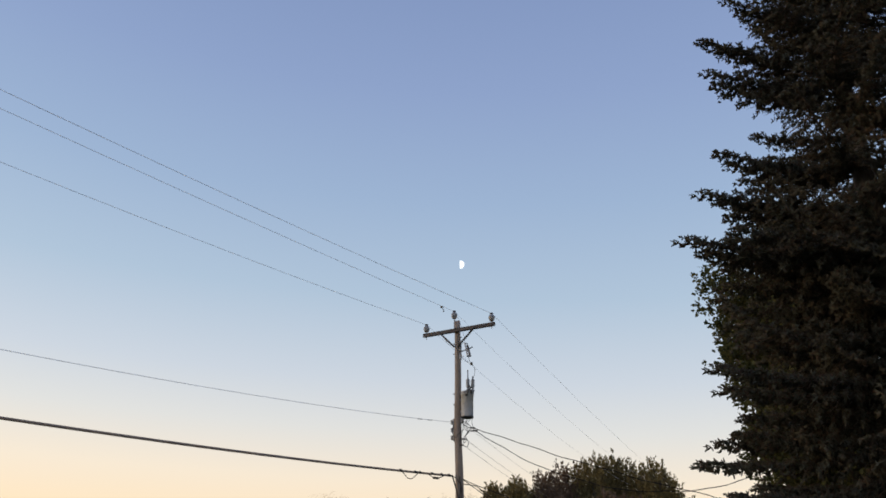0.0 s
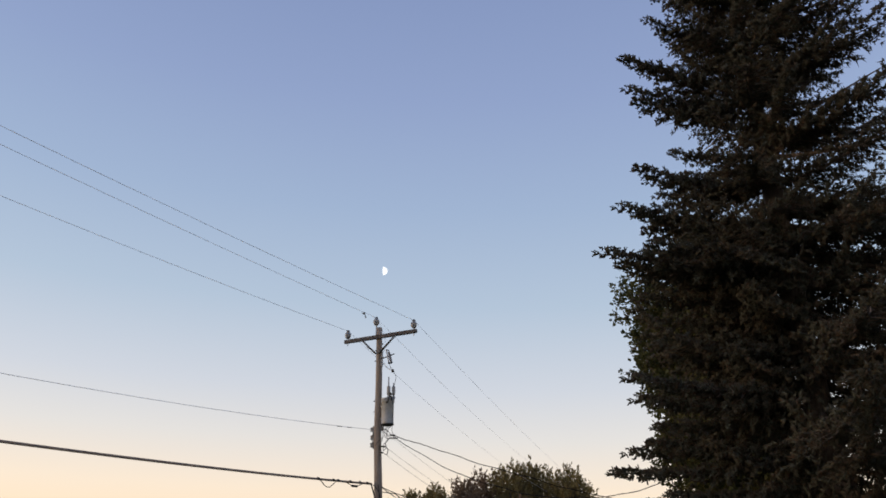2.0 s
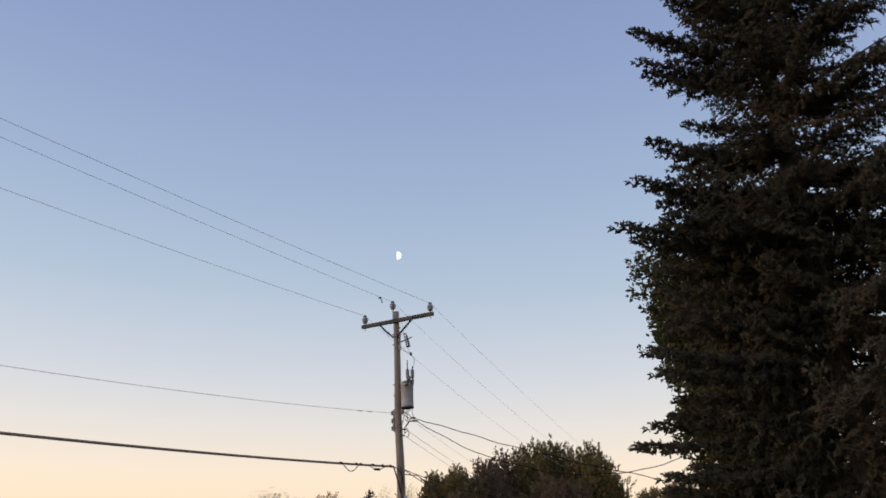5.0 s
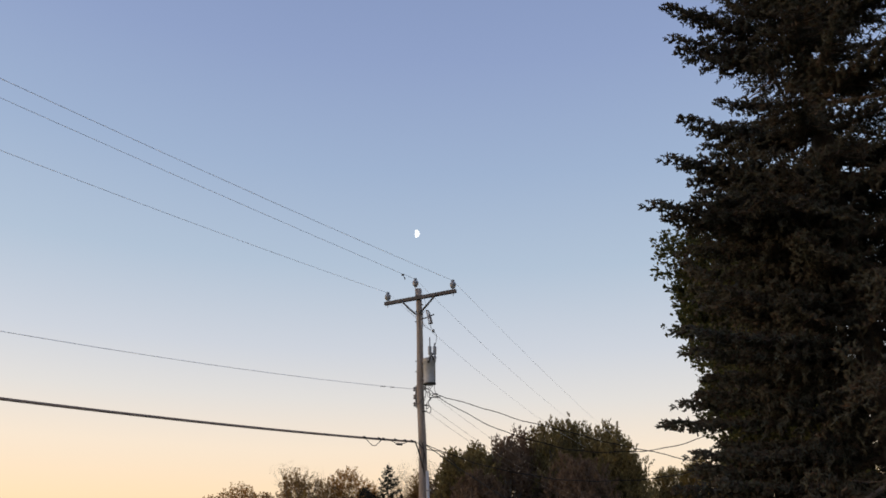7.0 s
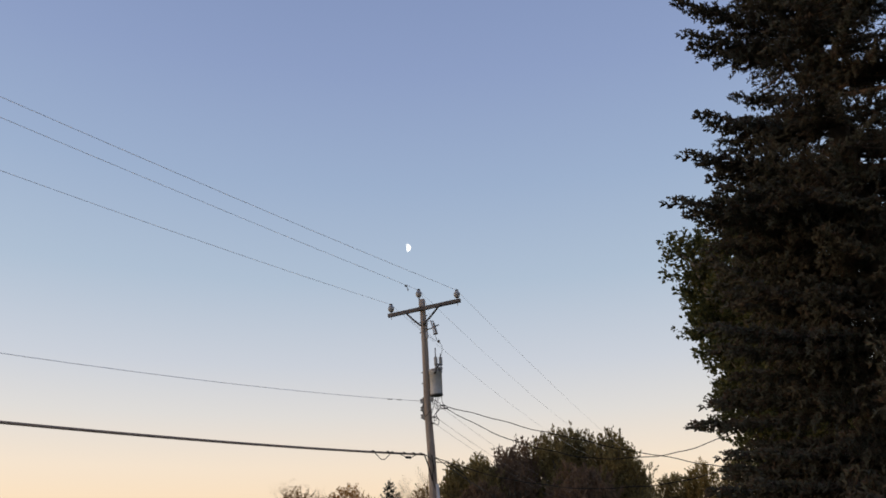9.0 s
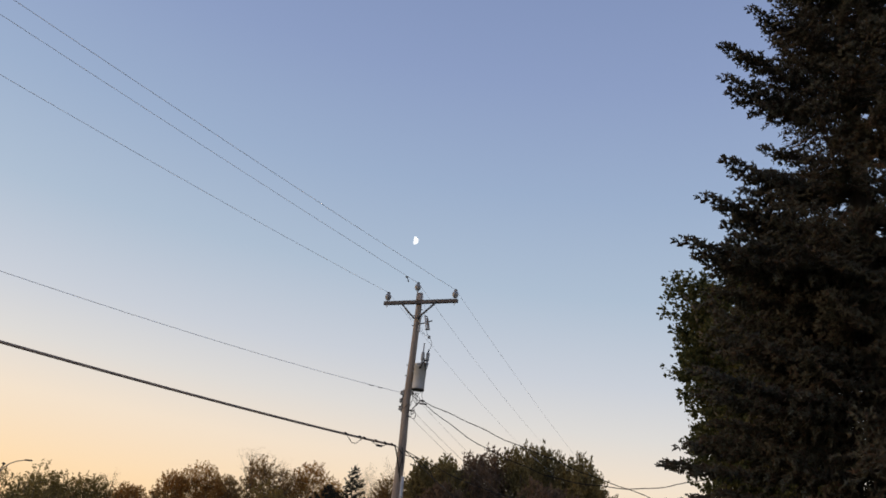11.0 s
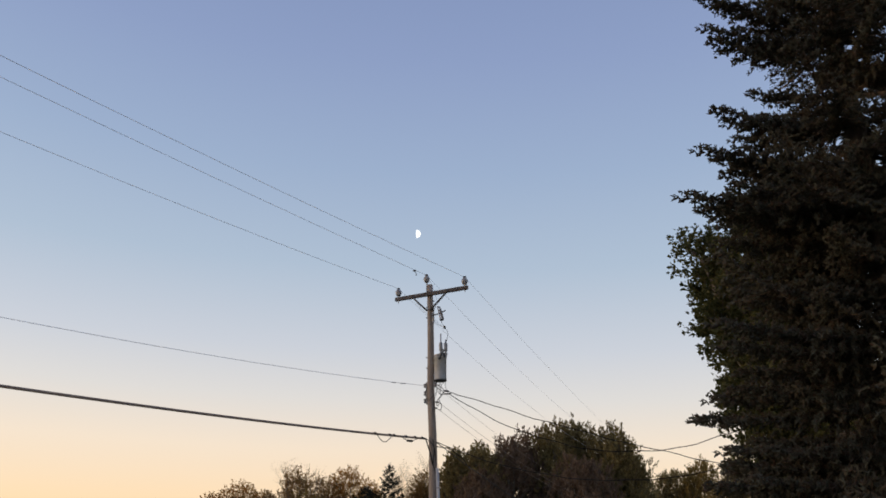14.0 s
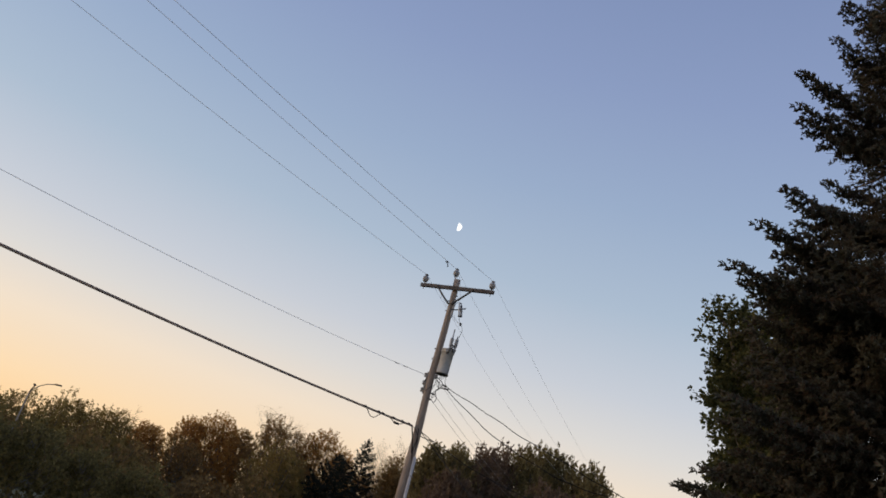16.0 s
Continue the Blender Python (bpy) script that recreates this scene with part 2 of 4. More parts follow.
def pole_shaft(parent, top=10.68, lean=0.0):
    bm = bmesh.new()
    rnd = random.Random(4)
    n = 18
    pts = [(0.012 * math.sin(i * 0.9) + lean * max(0, 9 - (top + 0.3) * i / n), 0.012 * math.cos(i * 1.3), -0.3 + (top + 0.3) * i / n) for i in range(n + 1)]
    tube_into(bm, pts, [0.165 - 0.072 * i / n + rnd.uniform(-0.002, 0.002) for i in range(n + 1)], 16)
    part("shaft", bm, POLE_WOOD, parent, "weathered round wooden shaft", True)


def pole_head(parent, lift=0.0):
    """Crossarm with braces and three insulators; local x runs along the arm."""
    part("crossarm", box((2.7, 0.095, 0.125), pose(0.1, -0.14, 10.32 + lift), 0.008), ARM_WOOD, parent, "dark weathered timber crossarm")
    for s in (-1, 1):
        bm = tube([(0.08 + s * 0.66, -0.2, 10.3 + lift), (0.04 + s * 0.32, -0.17, 9.98 + lift), (s * 0.06, -0.12, 9.76 + lift)], [0.032, 0.034, 0.034], 6)
        part("brace", bm, DARK_STEEL, parent)
        insulator(parent, 0.105 + s * 1.235, -0.14, 10.31 + lift)
    part("through_bolt", tube([(0.0, -0.24, 10.4 + lift), (0.0, 0.2, 10.4 + lift)], 0.014, 8), STEEL, parent)
    part("ridge_bracket", box((0.03, 0.05, 0.42), pose(-0.12, 0.0, 10.64 + lift), 0.004), STEEL, parent)
    insulator(parent, -0.13, 0.0, 10.68 + lift)


pole = thing("utility_pole", POLE, "weathered wooden utility pole with timber crossarm and grey transformer", "utility pole", turn=ARM_TURN)
LEAN = 0.016
pole_shaft(pole, lean=LEAN)
pole_head(pole)

# fuse cutout hung below the arm
cut = part("fuse_cutout", lathe([(0.015, -0.24), (0.035, -0.23), (0.048, -0.19), (0.034, -0.16), (0.05, -0.11), (0.034, -0.08), (0.05, -0.02), (0.034, 0.01), (0.05, 0.07), (0.034, 0.1), (0.04, 0.16), (0.02, 0.2)],
                               pose(0.47, -0.12, 9.57, 0, -14, 0), 12), CUTOUT_GREY, pole, "grey porcelain fuse cutout", True)
part("bracket", tube([(0.06, -0.05, 9.58), (0.38, -0.1, 9.60), (0.62, -0.12, 9.66)], 0.02, 6), DARK_STEEL, cut)
part("fuse_tube", tube([(0.38, -0.22, 9.8), (0.5, -0.26, 9.34)], 0.022, 8), STEEL, cut)
part("clip", box((0.12, 0.06, 0.03), pose(0.4, -0.17, 9.8, 0, 20, 0), 0.004), DARK_STEEL, cut)
part("clip", box((0.1, 0.06, 0.04), pose(0.5, -0.2, 9.34), 0.004), DARK_STEEL, cut)
part("bracket_plate", box((0.05, 0.09, 0.6), pose(0.115, -0.02, 9.62), 0.004), STEEL, pole)

# transformer
TX = 0.36
tank = part("transformer", lathe([(0.19, 7.45), (0.2, 7.46), (0.2, 7.5), (0.194, 7.52), (0.2, 8.15), (0.216, 8.16), (0.218, 8.19), (0.206, 8.2), (0.206, 8.24), (0.214, 8.25), (0.212, 8.27), (0.14, 8.295), (0.03, 8.3)], pose(TX, -0.02, 0), 32), TANK_PAINT, pole, "grey steel transformer tank", True)
part("tank_base", lathe([(0.203, 7.43), (0.203, 7.46)], pose(TX, -0.02, 0), 32), DARK_STEEL, tank)
part("lid_band", lathe([(0.212, 8.205), (0.222, 8.212), (0.222, 8.235), (0.212, 8.242)], pose(TX, -0.02, 0), 32), STEEL, tank)
for bz in (7.65, 8.05):
    part("hanger", box((0.2, 0.1, 0.05), pose(0.17, 0.0, bz), 0.006), STEEL, tank)
for bx, by, h in ((0.06, -0.06, 0.6), (0.23, 0.02, 0.4)):
    bush = part("bushing", lathe([(0.035, 8.24), (0.055, 8.29), (0.055, 8.33), (0.032, 8.35), (0.032, 8.38)] + [(0.066 if i % 2 else 0.048, 8.4 + 0.027 * i) for i in range(10)] + [(0.034, 8.68), (0.022, 8.7), (0.018, 8.32 + h)], pose(TX + bx * 0.8, by, 0), 12), PORCELAIN, tank, "ribbed grey bushing", True)
    part("terminal", tube([(TX + bx * 0.8, by, 8.3 + h), (TX + bx * 0.8, by, 8.38 + h)], 0.018, 6), DARK_STEEL, bush)
part("arrester_bracket", tube([(TX + 0.08, -0.2, 8.1), (TX + 0.14, -0.22, 8.26), (TX + 0.2, -0.16, 8.36), (TX + 0.12, -0.08, 8.44), (TX + 0.04, -0.05, 8.42)], 0.026, 6), DARK_STEEL, tank)
part("lid_clamp", box((0.06, 0.05, 0.14), pose(TX + 0.18, -0.12, 8.24), 0.006), DARK_STEEL, tank)
tank.location.z = -0.06
part("lifting_lug", box((0.04, 0.07, 0.08), pose(TX + 0.06, -0.21, 8.12), 0.006), DARK_STEEL, tank)

# spool racks
for sx in (-1, 1):
    rack = part("spool_rack", box((0.03, 0.07, 0.72 if sx < 0 else 0.24), pose(sx * 0.125, -0.02, 7.03 if sx < 0 else 7.27), 0.004), STEEL, pole)
    for z in ((7.28, 7.03, 6.79) if sx < 0 else (7.28,)):
        part("spool", lathe([(0.025, -0.055), (0.05, -0.05), (0.05, -0.025), (0.028, -0.01), (0.028, 0.01), (0.05, 0.025), (0.05, 0.05), (0.025, 0.055)], pose(sx * 0.19, -0.02, z), 12), PORCELAIN, rack, "porcelain spool", True)
        part("clevis", box((0.12, 0.03, 0.012), pose(sx * 0.16, -0.02, z + 0.065), 0.003), DARK_STEEL, rack)
        part("clevis", box((0.12, 0.03, 0.012), pose(sx * 0.16, -0.02, z - 0.065), 0.003), DARK_STEEL, rack)
for z, s in ((9.9, -1), (9.55, -1), (8.2, -1), (7.85, -1), (10.1, 1)):
    part("bolt", tube([(s * 0.08, 0, z), (s * 0.155, 0, z)], 0.018, 6), DARK_STEEL, pole)


def jumper(pts, r=0.008, mat=CABLE_BLACK, parent=None, name="jumper_wire"):
    """A slack lead, smoothed through its points."""
    p = [Vector(q) for q in pts]
    out = []
    for i in range(len(p) - 1):
        a, b, c, d = p[max(i - 1, 0)], p[i], p[i + 1], p[min(i + 2, len(p) - 1)]
        for k in range(6):
            t = k / 6
            out.append(0.5 * ((2 * b) + (c - a) * t + (2 * a - 5 * b + 4 * c - d) * t * t + (3 * b - a - 3 * c + d) * t ** 3))
    out.append(p[-1])
    return part(name, tube(out, r, 5), mat, parent or pole, "", True)


jumper([(0.5, -0.2, 9.32), (0.54, -0.2, 9.18), (0.6, -0.15, 9.08), (0.66, -0.05, 8.9), (TX + 0.2, 0.02, 8.64)])
jumper([(0.3, -0.17, 9.84), (0.2, -0.2, 9.6), (0.28, -0.2, 9.3), (0.52, -0.17, 9.12)], 0.005)
part("connector", lathe([(0.02, -0.05), (0.045, -0.03), (0.045, 0.03), (0.02, 0.05)], pose(0.6, -0.17, 9.08), 8), DARK_STEEL, pole)
jumper([(-0.55, -0.1, 10.25), (-0.3, 0.1, 9.85), (0.1, 0.2, 9.5), (0.3, 0.1, 9.25), (0.55, -0.1, 9.14)], 0.005, WIRE)
jumper([(-0.1, 0.0, 10.95), (0.02, 0.12, 10.7), (0.2, 0.05, 10.2), (0.32, -0.12, 9.88)], 0.005, WIRE)
rl = random.Random(2)
for k in range(4):
    jumper([(TX - 0.1 + 0.07 * k, -0.06, 7.42), (TX - 0.07 + 0.08 * k, -0.12, 7.3), (0.28 + 0.09 * k, -0.2 - 0.05 * k, 7.12 + rl.uniform(-0.06, 0.06)), (0.42, -0.15, 6.98 + rl.uniform(-0.08, 0.08)), (0.7, -0.18 - 0.03 * k, 6.95 - 0.03 * k)], 0.009)
jumper([(TX + 0.21, -0.1, 8.2), (TX + 0.24, -0.12, 8.0), (TX + 0.22, -0.1, 7.5), (TX + 0.22, -0.12, 7.15), (0.68, -0.15, 6.98)], 0.008)
jumper([(0.19, 0, 7.28), (0.36, -0.1, 7.2), (0.54, -0.15, 7.04), (0.42, -0.1, 6.86), (0.24, 0.0, 6.78), (0.2, 0.04, 6.6), (0.3, 0.05, 6.68)], 0.011)
jumper([(0.52, -0.15, 6.95), (0.34, -0.1, 6.8), (0.38, 0, 6.6), (0.32, 0.05, 6.48), (0.22, 0.05, 6.5)], 0.011)
jumper([(0.2, -0.02, 7.25), (0.3, -0.2, 6.98), (0.22, -0.2, 6.74), (0.14, -0.12, 6.62)], 0.009)
jumper([(-0.12, -0.06, 7.2), (-0.14, -0.1, 6.95), (0.0, -0.17, 6.75), (0.12, -0.16, 6.85), (0.3, -0.15, 7.0)], 0.008)
for x, z in ((0.64, 7.0), (0.72, 6.9), (0.31, 6.68), (0.24, 6.5)):
    part("splice", tube([(x - 0.07, -0.15, z + 0.015), (x + 0.07, -0.18, z - 0.015)], 0.026, 8), DARK_STEEL, pole)
# small clamp and dangling end on the middle wire
clamp = part("wire_clamp", box((0.1, 0.05, 0.05), pose(-0.24, -0.68, 11.02), 0.008), DARK_STEEL, pole)
part("clamp_tail", tube([(-0.24, -0.66, 11.0), (-0.22, -0.6, 10.95), (-0.22, -0.58, 10.88)], [0.01, 0.014, 0.024], 6), DARK_STEEL, clamp)
jumper([(-0.14, -0.1, 5.6), (-0.05, -0.17, 5.45), (0.06, -0.16, 5.1), (0.12, -0.1, 4.7), (0.15, -0.06, 4.4)], 0.022)
jumper([(0.12, -0.1, 5.55), (0.17, -0.12, 5.2), (0.14, -0.13, 4.9), (0.17, -0.08, 4.5)], 0.016)
jumper([(-0.12, -0.12, 5.58), (0.04, -0.18, 5.5), (0.16, -0.1, 5.3), (0.18, -0.06, 5.0), (0.16, -0.06, 4.5)], 0.012)
part("conduit", tube([(0.185 + 9 * LEAN, -0.04, -0.1), (0.175 + 6.7 * LEAN, -0.04, 2.3), (0.165 + 4.3 * LEAN, -0.04, 4.68)], 0.05, 12), CONDUIT, pole, "pale grey plastic cable conduit", True)
for z in (0.8, 2.4, 4.1):
    part("conduit_strap", box((0.13, 0.11, 0.035), pose(0.17 + (9 - z) * LEAN, -0.035, z), 0.004), STEEL, pole)


def plain_pole(at, lift=0.0):
    p = thing("utility_pole", at, "plain weathered wooden utility pole with timber crossarm", "utility pole", turn=ARM_TURN)
    pole_shaft(p, 10.68 + lift)
    pole_head(p, lift)
    return p


SPAN_NEAR, SPAN_FAR, LIFT = 41.0, 46.0, 1.2
LINE_NEAR = Vector((math.sin(radians(40)), math.cos(radians(40)), 0))  # the line bends a little at the pole
NEAR, FAR = POLE - LINE_NEAR * SPAN_NEAR, POLE + LINE * SPAN_FAR
plain_pole(NEAR, LIFT)
plain_pole(FAR)
SERVICE = Vector((12.4, 23.9, 0))
post = thing("service_post", SERVICE, "plain round wooden service post behind the spruce", "service post")
part("shaft", tube([(0, 0, -0.3), (0, 0, 3), (0, 0, 7.2)], [0.12, 0.11, 0.095], 12), POLE_WOOD, post, "", True)


def sag(a, b, s, n=40, wave=0.0, seed=1):
    a, b = Vector(a), Vector(b)
    rnd = random.Random(seed)
    ph = rnd.uniform(0, 6)
    out = []
    for i in range(n + 1):
        t = i / n
        p = a.lerp(b, t) - Vector((0, 0, 4 * s * t * (1 - t)))
        if wave:
            p += Vector((0, 0, wave * math.sin(ph + t * 47) * math.sin(ph * 2 + 17 * t)))
        out.append(p)
    return out


def local(x, y, z, base=POLE):
    return base + pose(0, 0, 0, 0, 0, ARM_TURN) @ Vector((x, y, z))


def overhead(name, pts, r, mat, label, sides=5):
    ob = part(name, tube(pts, r, sides), mat, None, "", True)
    return tagged(ob, label, "wire" if "wire" in name else "cable", "overhead lines")


for x, y, z, s, s_far in ((-1.13, -0.14, 10.7, 0.58, 0.76), (-0.13, 0.0, 11.06, 0.25, 0.67), (1.34, -0.14, 10.7, 0.4, 0.3)):
    overhead("power_wire", sag(local(x, y, z), local(x, y, z + LIFT, NEAR), s), 0.0064, WIRE, "thin grey bare power wire sagging between wooden poles")
    overhead("power_wire", sag(local(x, y, z), local(x, y, z, FAR), s_far), 0.0046, WIRE, "thin grey bare power wire running off over the trees")
overhead("neutral_wire", sag(local(-0.2, -0.05, 7.28), local(-0.2, -0.05, 7.28, NEAR), 1.07), 0.0066, WIRE, "thin grey bare neutral wire tied to a porcelain spool")
overhead("secondary_wire", sag(local(0.3, 0.05, 6.68), local(0.3, 0.05, 6.68, FAR), 1.0), 0.0055, COMM_JACKET, "thin grey secondary wire running off behind the trees")
overhead("secondary_wire", sag(local(0.24, 0.05, 6.5), local(0.24, 0.05, 6.5, FAR), 1.05), 0.0055, COMM_JACKET, "thin grey secondary wire running off behind the trees")

overhead("secondary_wire", sag(local(0.5, 0.0, 6.98), local(0.5, 0.0, 6.98, FAR), 1.0), 0.0042, COMM_JACKET, "thin grey secondary wire running off behind the trees")
for u in (0.95, 1.4):
    p0 = local(-0.2, -0.05, 7.28) - LINE_NEAR * u + Vector((0, 0, -0.104 * u))
    overhead("wire_splice", [p0, p0 - LINE_NEAR * 0.22 + Vector((0, 0, -0.03))], 0.011, DARK_STEEL, "small dark splice sleeve on the neutral wire", 7)


def twisted(name, pts, r, label, pitch=0.9):
    """A service cable: two insulated leads wound round a bare one."""
    holder = tagged(new(name), label, "cable", "overhead lines")
    holder.matrix_world = Matrix.Translation(pts[0])
    dense = []
    for a, b in zip(pts, pts[1:]):
        dense += [a.lerp(b, k / 4) for k in range(4)]
    run = 0
    leads = [[], [], []]
    for i, p in enumerate(dense):
        run += (p - dense[i - 1]).length if i else 0
        for k in range(3):
            a = run / pitch * 2 * math.pi + k * 2.1
            leads[k].append(p - pts[0] + Vector((0.3 * math.cos(a), 0.3 * math.cos(a), math.sin(a))) * r * 1.5)
    for k in range(3):
        part("lead", tube(leads[k], r * (0.7 if k == 2 else 1.0), 5), CABLE_BLACK, holder, "", True)


twisted("service_cable", sag(local(0.74, -0.15, 6.88), SERVICE + Vector((-0.1, 0, 7.2)), 2.1, 40, 0.03, 3), 0.0062, "black twisted service cable drooping from the utility pole")
twisted("service_cable", sag(local(0.68, -0.15, 7.0), SERVICE + Vector((-0.1, 0, 3.75)), 0.32, 40, 0.03, 5), 0.0062, "black twisted service cable drooping from the utility pole")

# telephone cable lashed below a messenger, with slack loops by the pole
comm = thing("telephone_cable", (0, 0, 0), "thick black telephone cable with slack loops beside the pole", "cable", "overhead lines")
near_pts = sag(local(-0.14, -0.06, 5.62), local(-0.14, -0.06, 5.7, NEAR), 0.67, 60)
part("cable_run", tube([p - Vector((0, 0, 0.028)) for p in near_pts], 0.026, 8), COMM_JACKET, comm, "", True)
part("messenger", tube(near_pts, 0.009, 5), COMM_JACKET, comm, "", True)
for a, b, d in ((1.6, 2.35, 0.2), (0.35, 1.25, 0.11)):
    pts = []
    for i in range(13):
        t = i / 12
        u = a + (b - a) * t
        q = near_pts[0].lerp(near_pts[-1], u / SPAN_NEAR) - Vector((0, 0, 4 * 0.67 * u / SPAN_NEAR * (1 - u / SPAN_NEAR) + 0.02 + d * min(1, 2.6 * min(t, 1 - t))))
        pts.append(q)
    part("slack_loop", tube(pts, 0.012, 5), CABLE_BLACK, comm, "", True)
part("splice_case", tube([near_pts[1].lerp(near_pts[2], 0.0) - Vector((0, 0, 0.13)), near_pts[1].lerp(near_pts[2], 0.35) - Vector((0, 0, 0.13))], 0.035, 8), CABLE_BLACK, comm, "", True)
part("cable_run", tube(sag(local(0.14, 0.0, 5.5), SERVICE + Vector((-0.1, 0, 5.7)), 1.45, 40, 0.02, 8), 0.012, 5), CABLE_BLACK, comm, "", True)
part("cable_run", tube(sag(local(0.14, 0.05, 5.5), local(0.1, 0, 5.2, FAR), 1.4, 40, 0.02, 9), 0.014, 5), CABLE_BLACK, comm, "", True)
for u in (0.2, 0.55, 1.0, 1.55, 1.75, 2.4):
    q = near_pts[0].lerp(near_pts[-1], u / SPAN_NEAR) - Vector((0, 0, 4 * 0.67 * u / SPAN_NEAR * (1 - u / SPAN_NEAR) + 0.01))
    part("lashing_clamp", tube([q - LINE_NEAR * 0.03, q + LINE_NEAR * 0.03], 0.042, 7), CABLE_BLACK, comm)
jp = [local(0.14, -0.02, 5.35), local(0.5, 0.3, 5.3), local(0.75, 0.8, 5.0), local(0.8, 1.2, 4.7)]
part("slack_loop", tube(jp, 0.014, 5), CABLE_BLACK, comm, "", True)

# ---- moon ----
moon_bm = bmesh.new()
MR = 22.5
n = 28
outer = [(MR * math.sin(math.pi * i / n), MR * math.cos(math.pi * i / n)) for i in range(n + 1)]
inner = [(-0.16 * MR * math.sin(math.pi * i / n), MR * math.cos(math.pi * i / n)) for i in range(n, -1, -1)]
rim = outer + inner[1:-1]
front = [moon_bm.verts.new((x, -math.sqrt(max(0, MR * MR - x * x - y * y)) * 0.6, y)) for x, y in rim]
back = [moon_bm.verts.new((x, 2.0, y)) for x, y in rim]
moon_bm.faces.new(front[::-1])
moon_bm.faces.new(back)
for i in range(len(rim)):
    j = (i + 1) % len(rim)
    moon_bm.faces.new((front[i], front[j], back[j], back[i]))
MOON_MAT = bpy.data.materials.new("moonlit_rock")
MOON_MAT.use_nodes = True
mn, ml = MOON_MAT.node_tree.nodes, MOON_MAT.node_tree.links
em = mn.new("ShaderNodeEmission")
mtx = mn.new("ShaderNodeTexNoise")
mtx.inputs["Scale"].default_value = 0.08
mrp = mn.new("ShaderNodeValToRGB")
mrp.color_ramp.elements[0].color, mrp.color_ramp.elements[1].color = (0.82, 0.84, 0.86, 1), (1, 0.99, 0.96, 1)
mtc = mn.new("ShaderNodeTexCoord")
ml.new(mtc.outputs["Object"], mtx.inputs["Vector"])
ml.new(mtx.outputs["Fac"], mrp.inputs["Fac"])
ml.new(mrp.outputs["Color"], em.inputs["Color"])
em.inputs["Strength"].default_value = 1.4
ml.new(em.outputs[0], mn["Material Output"].inputs["Surface"])
moon = part("moon", moon_bm, MOON_MAT, None)
tagged(moon, "bright white half moon in the dusk sky", "moon")
moon.matrix_world = look((90.0, 4000.0, 1744.0), (90 + (90.0), 4000 + 4000.0, 1744 * 2)) @ pose(0, 0, 0, -90, 0, 0)

# ---- foliage builders ----


def unit(v):
    return v / np.maximum(np.linalg.norm(v, axis=-1, keepdims=True), 1e-9)


def leaves(P, A, N, length, width):
    """Folded leaf blades: foot P, axis A, normal N. Four-cornered faces."""
    A = unit(A)
    B = unit(np.cross(N, A))
    N = np.cross(A, B)
    L, W = length[:, None], width[:, None]
    v = np.stack([P, P + A * L * 0.45 + B * W * 0.5 + N * W * 0.18, P + A * L - N * W * 0.1, P + A * L * 0.45 - B * W * 0.5 + N * W * 0.18], 1).reshape(-1, 3)
    return v, np.arange(len(v)).reshape(-1, 4)


def shoots(P, D, length, radius, rng, blunt=False):
    """Needle shoots: slim three-sided cones, or blunt fingers that keep their width almost to the tip."""
    n = len(P)
    D = unit(D)
    U = unit(np.cross(D, rng.normal(size=(n, 3))))
    V = np.cross(D, U)
    L, R = length[:, None], radius[:, None]
    turn = [U * math.cos(a) + V * math.sin(a) for a in (0, 2.094, 4.189)]
    v = [P + D * L * 0.1 + w * R for w in turn]
    f = [(0, 1, 3), (1, 2, 3), (2, 0, 3)]
    if blunt:
        v += [P + D * L * 0.8 + w * R * 0.8 for w in turn]
        f = [(0, 1, 4), (0, 4, 3), (1, 2, 5), (1, 5, 4), (2, 0, 3), (2, 3, 5), (3, 4, 6), (4, 5, 6), (5, 3, 6)]
    v = np.stack([*v, P + D * L], 1)
    k = v.shape[1]
    return v.reshape(-1, 3), (np.arange(n)[:, None, None] * k + np.array(f)[None]).reshape(-1, 3)


def spine(s, seed, dip):
    return np.array([3 * s, 0.10 * math.sin(5 * s + seed), -dip * math.sin(math.pi * min(1, s * 1.05)) + 0.16 * s ** 3])


